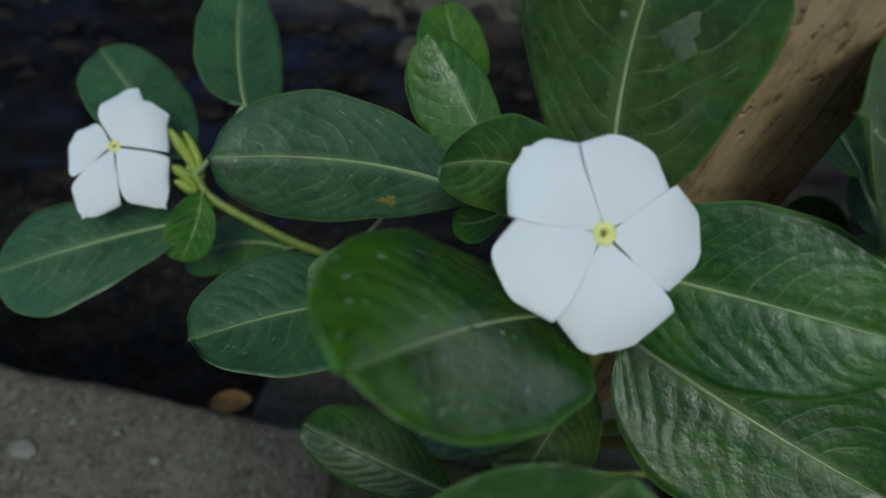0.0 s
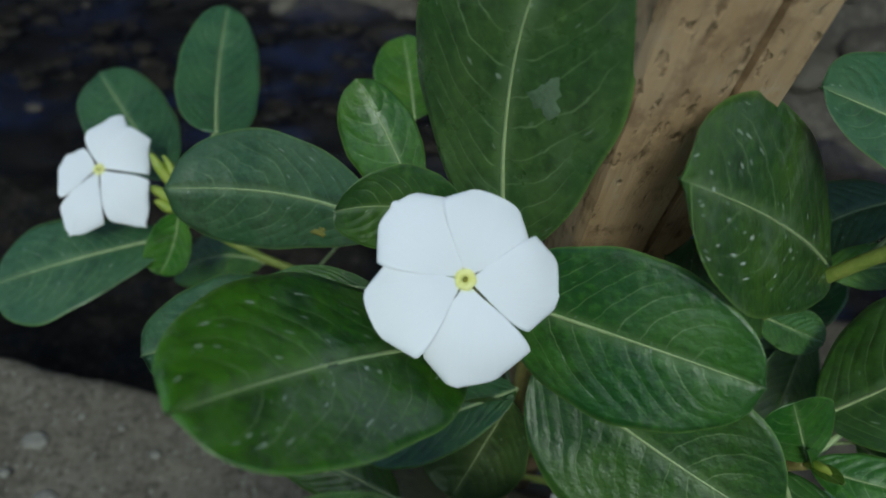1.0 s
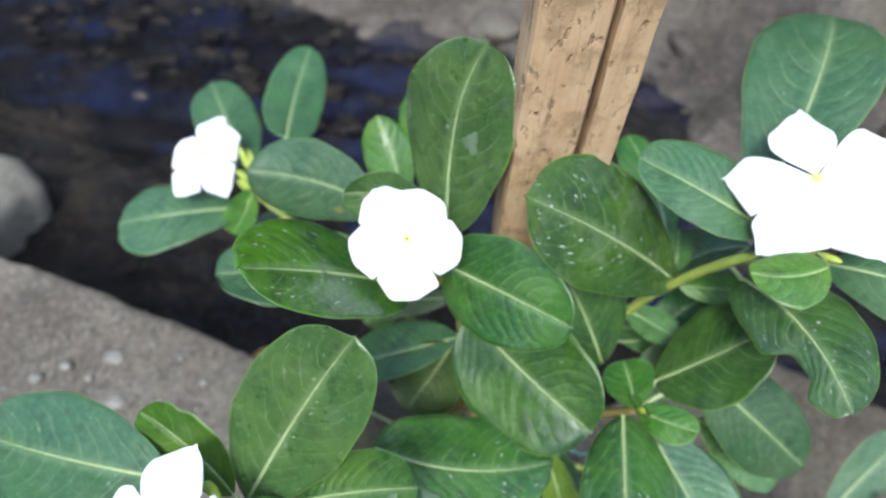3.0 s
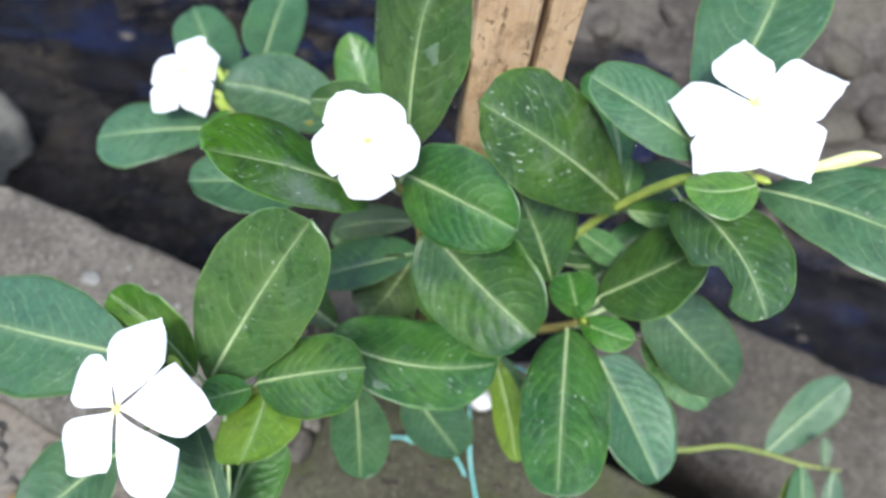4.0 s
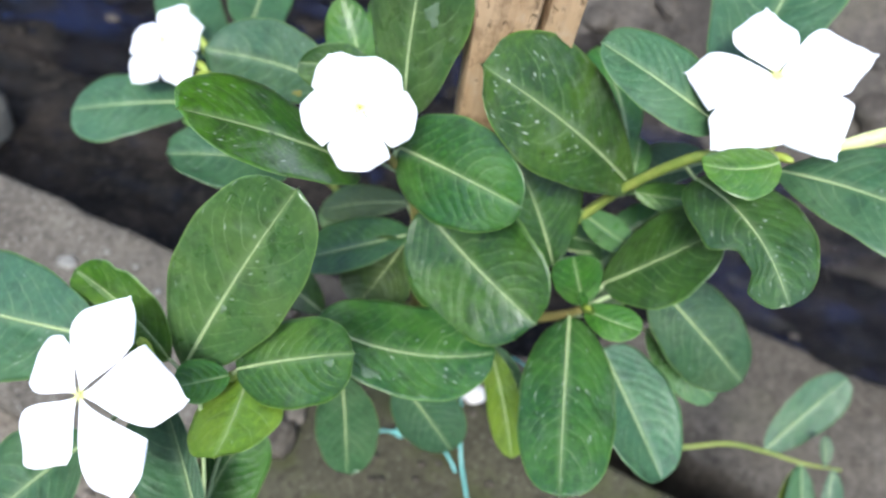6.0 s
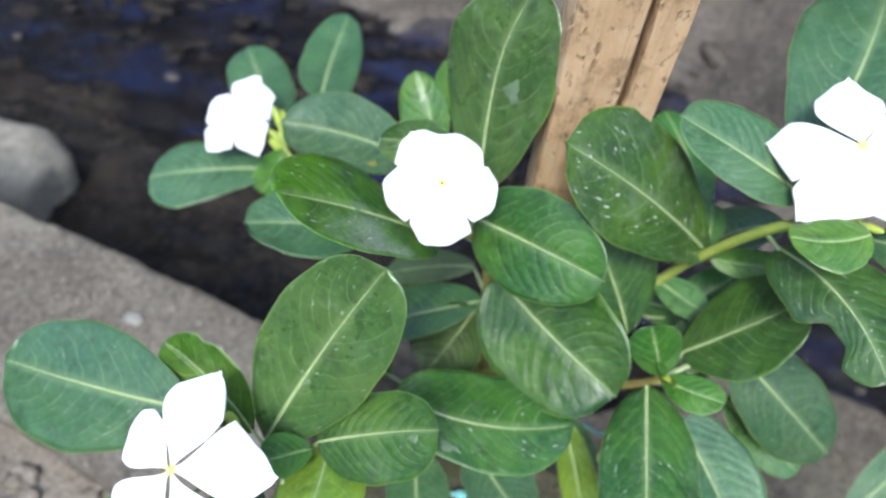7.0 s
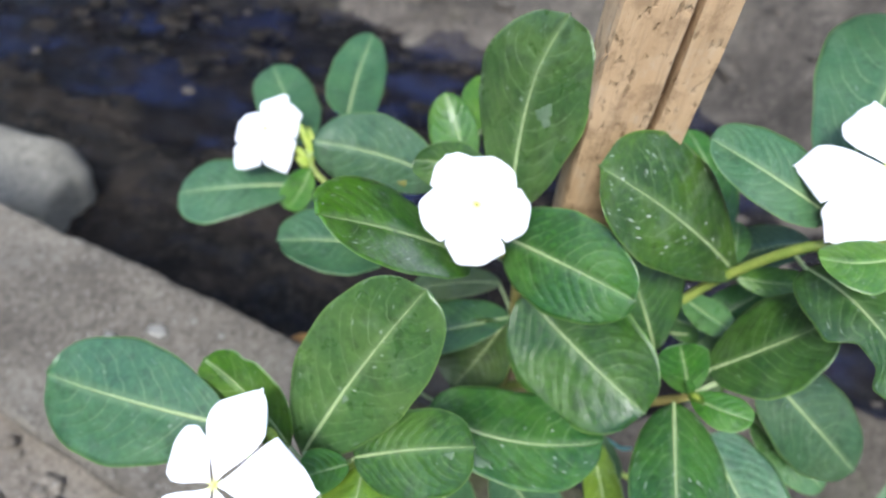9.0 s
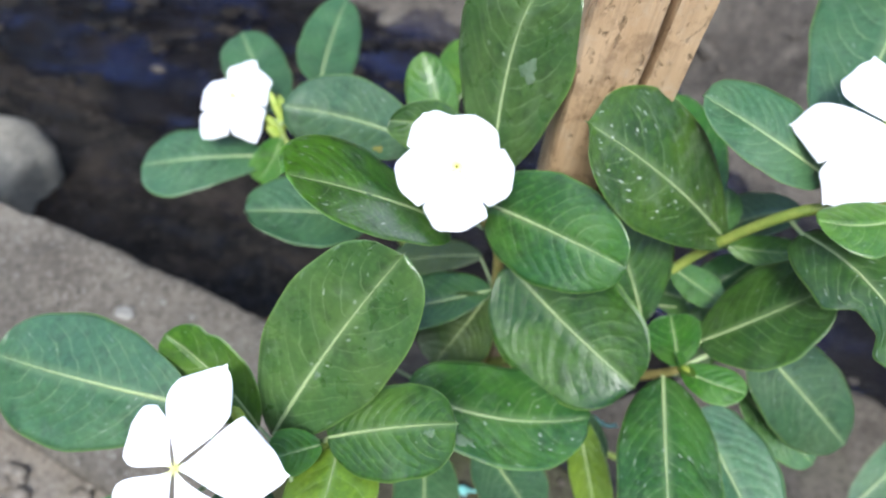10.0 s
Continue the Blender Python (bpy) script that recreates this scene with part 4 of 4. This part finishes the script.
flower((0.1660, 0.1158, 0.3069), (-0.1, -0.4, 0.91), [
    (-176, 0.0288, 0.0140, 0.0084, 0.85, 0.42, 1.6, -0.17, 0.11, 0.04), (100, 0.0244, 0.0144, 0.0082, 0.50, 0.69, 2.2, 0.09, 0.19, 0.062),
    (22, 0.0326, 0.0119, 0.0128, 0.55, 0.65, 1.6, -0.11, 0.26, 0.06), (-52, 0.0333, 0.0154, 0.0113, 0.85, 0.75, 1.6, 0.05, 0.29, 0.06),
    (-113, 0.0323, 0.0137, 0.0117, 0.78, 0.61, 1.6, -0.76, 0.23, 0.06)], (0.1695, 0.104, 0.291), 0.3, 1.2)
flower((-0.0310, -0.0388, 0.2648), (-0.15, -0.45, 0.88), [
    (70, 0.0316, 0.0131, 0.0078, 0.63, 0.61, 2.8, 0.28, 0.21, 0.043), (10, 0.0344, 0.0151, 0.0097, 0.84, 0.75, 1.6, -0.27, 0.29, 0.034),
    (-46, 0.0345, 0.0130, 0.0112, 0.80, 0.66, 1.7, -0.75, 0.18, 0.05), (-115, 0.0290, 0.0110, 0.0130, 0.53, 0.66, 1.6, -0.71, 0.32, 0.0),
    (148, 0.0220, 0.0089, 0.0090, 0.55, 0.75, 3.8, -0.95, 0.18, 0.019)], (-0.019, -0.031, 0.253), 0.3, 1.45)


def bud(path, widths, mat, label):
    part("bud", tube_mesh("bud", path, widths, mat, 12), plant, HOME, label)


bud([(0.1860, 0.0963, 0.2943), (0.1886, 0.0967, 0.2961), (0.1925, 0.0974, 0.2988), (0.1962, 0.0977, 0.3014), (0.2013, 0.0981, 0.3052), (0.2056, 0.0978, 0.3080), (0.2085, 0.0968, 0.3094)], [0.0010, 0.0014, 0.0019, 0.0025, 0.0027, 0.0018, 0.0004], TUBE, "long closed pale yellow flower bud")
bud([(-0.0160, -0.0260, 0.2525), (-0.0185, -0.0198, 0.2585), (-0.0205, -0.0180, 0.2608), (-0.0222, -0.0168, 0.2623), (-0.0233, -0.0160, 0.2632)], [0.0008, 0.0012, 0.0020, 0.0018, 0.0005], BUD, "small round green flower bud")
bud([(0.1235, 0.0555, 0.2215), (0.1240, 0.0540, 0.2255), (0.1248, 0.0522, 0.2285), (0.1258, 0.0502, 0.2305)], [0.0010, 0.0015, 0.0013, 0.0003], BUD, "bright yellow-green shoot tip")
bud([(-0.0950, 0.1632, 0.1939), (-0.0971, 0.1696, 0.1999), (-0.1009, 0.1742, 0.2060), (-0.1038, 0.1775, 0.2110)], [0.0012, 0.0019, 0.0024, 0.0006], BUD, "yellow-green flower bud")
bud([(-0.0958, 0.1622, 0.1935), (-0.0992, 0.1654, 0.1975), (-0.1025, 0.1666, 0.2001), (-0.1047, 0.1673, 0.2019)], [0.0012, 0.0022, 0.0021, 0.0005], BUD, "yellow-green flower bud")
bud([(-0.0955, 0.1622, 0.1934), (-0.0984, 0.1616, 0.1942), (-0.1012, 0.1627, 0.1963), (-0.1034, 0.1630, 0.1977)], [0.0012, 0.0020, 0.0018, 0.0005], BUD, "yellow-green flower bud")
bud([(-0.0945, 0.1630, 0.1935), (-0.0940, 0.1690, 0.1995), (-0.0965, 0.1745, 0.2055), (-0.0990, 0.1775, 0.2095)], [0.0011, 0.0016, 0.0017, 0.0004], BUD, "slim yellow-green flower bud")
bud([(0.171, 0.097, 0.288), (0.174, 0.0945, 0.290), (0.1765, 0.093, 0.291), (0.178, 0.092, 0.2915)], [0.0010, 0.0016, 0.0014, 0.0004], BUD, "small green flower bud")

# ---- small things on the kerb and ledge ----
thing("pebble", (-0.250, 0.118, 0.0015), "small pale flat pebble on the kerb", "pebble", me=lump("pebble", (0.0085, 0.0055, 0.0022), PEBBLE, 2.0, 2.4, 0.25, 3))
for k, (x, y, r) in enumerate(((-0.286, 0.104, 0.004), (-0.231, 0.083, 0.006), (-0.262, 0.098, 0.003), (-0.305, 0.090, 0.004), (-0.196, 0.128, 0.002), (-0.17, 0.112, 0.0025), (-0.225, 0.135, 0.002))):
    thing("pebble", (x, y, 0.0008), "small grey chip of stone on the kerb", "pebble", "chips on the kerb", me=lump("pebble", (1.3 * r, r, 0.45 * r), PEBBLE, 3.0 + k, 2.4, 0.3, 2))
thing("shell", (0.0852, 0.0915, 0.003), "pale broken shell beside the kerb", "shell", me=lump("shell", (0.0095, 0.0075, 0.005), PALE, 8.0, 2.2, 0.2, 3))
thing("clod", (-0.037, 0.026, 0.006), "reddish brown clod on the mossy kerb", "clod", me=lump("clod", (0.012, 0.015, 0.008), LEDGE, 18.0, 2.2, 0.3, 3))
thing("clod", (-0.032, 0.046, 0.004), "small pale clod on the mossy kerb", "clod", me=lump("clod", (0.007, 0.010, 0.006), DIRT, 21.0, 2.2, 0.3, 3))


def dead_leaf(place, heading, length, half, seed):
    r0 = random.Random(seed)
    p = r0.uniform(0, 6)

    def shape(u, v):
        w = half * max(0.03, math.sin(math.pi * min(1.0, 0.03 + 0.95 * u)) ** 0.8)
        return length * u, v * w, 0.35 * half * v * v + 0.12 * half * math.sin(7 * u + 3 * v + p) + 0.1 * length * u * u

    verts, faces, uvs = sheet(15, 9, shape, 0.0003)
    ob = thing("dead_leaf", place, "curled orange-brown dead leaf on the ground", "dead leaf", "fallen leaves", me=mesh_of("dead_leaf", verts, faces, DEAD, uvs))
    ob.rotation_euler = (r0.uniform(-0.2, 0.2), r0.uniform(-0.1, 0.1), radians(heading))


dead_leaf((-0.166, 0.168, -0.06), 6, 0.030, 0.008, 1)
dead_leaf((-0.23, -0.075, -0.024), 60, 0.040, 0.010, 2)
dead_leaf((-0.17, -0.085, -0.024), 150, 0.036, 0.009, 3)
dead_leaf((-0.30, -0.05, -0.024), 20, 0.030, 0.008, 4)
dead_leaf((-0.10, -0.10, -0.024), 220, 0.034, 0.009, 5)

twine = thing("plastic_twine", (0.078, 0.074, 0.003), "frayed turquoise plastic twine lying over the kerb", "twine")
for k, line in enumerate((
    [(0.076, 0.078, 0.058), (0.080, 0.070, 0.030), (0.087, 0.045, 0.006), (0.096, 0.022, 0.004), (0.103, 0.006, 0.004), (0.108, -0.020, 0.004)],
    [(0.010, 0.040, 0.004), (0.028, 0.048, 0.005), (0.042, 0.050, 0.006), (0.060, 0.052, 0.006), (0.076, 0.045, 0.005), (0.086, 0.034, 0.004)],
    [(0.098, 0.072, 0.120), (0.104, 0.068, 0.130), (0.112, 0.066, 0.128), (0.118, 0.070, 0.122)],
)):
    pts = [Vector(p) - Vector((0.078, 0.074, 0.003)) for p in line]
    part("strand", tube_mesh("strand", pts, [0.0011] * len(pts), TWINE, 8, 0.45), twine)
part("knot", lump("knot", (0.004, 0.003, 0.0025), TWINE, 5.0, 2.0, 0.5, 3), twine, pose(-0.036, -0.024, 0.003))
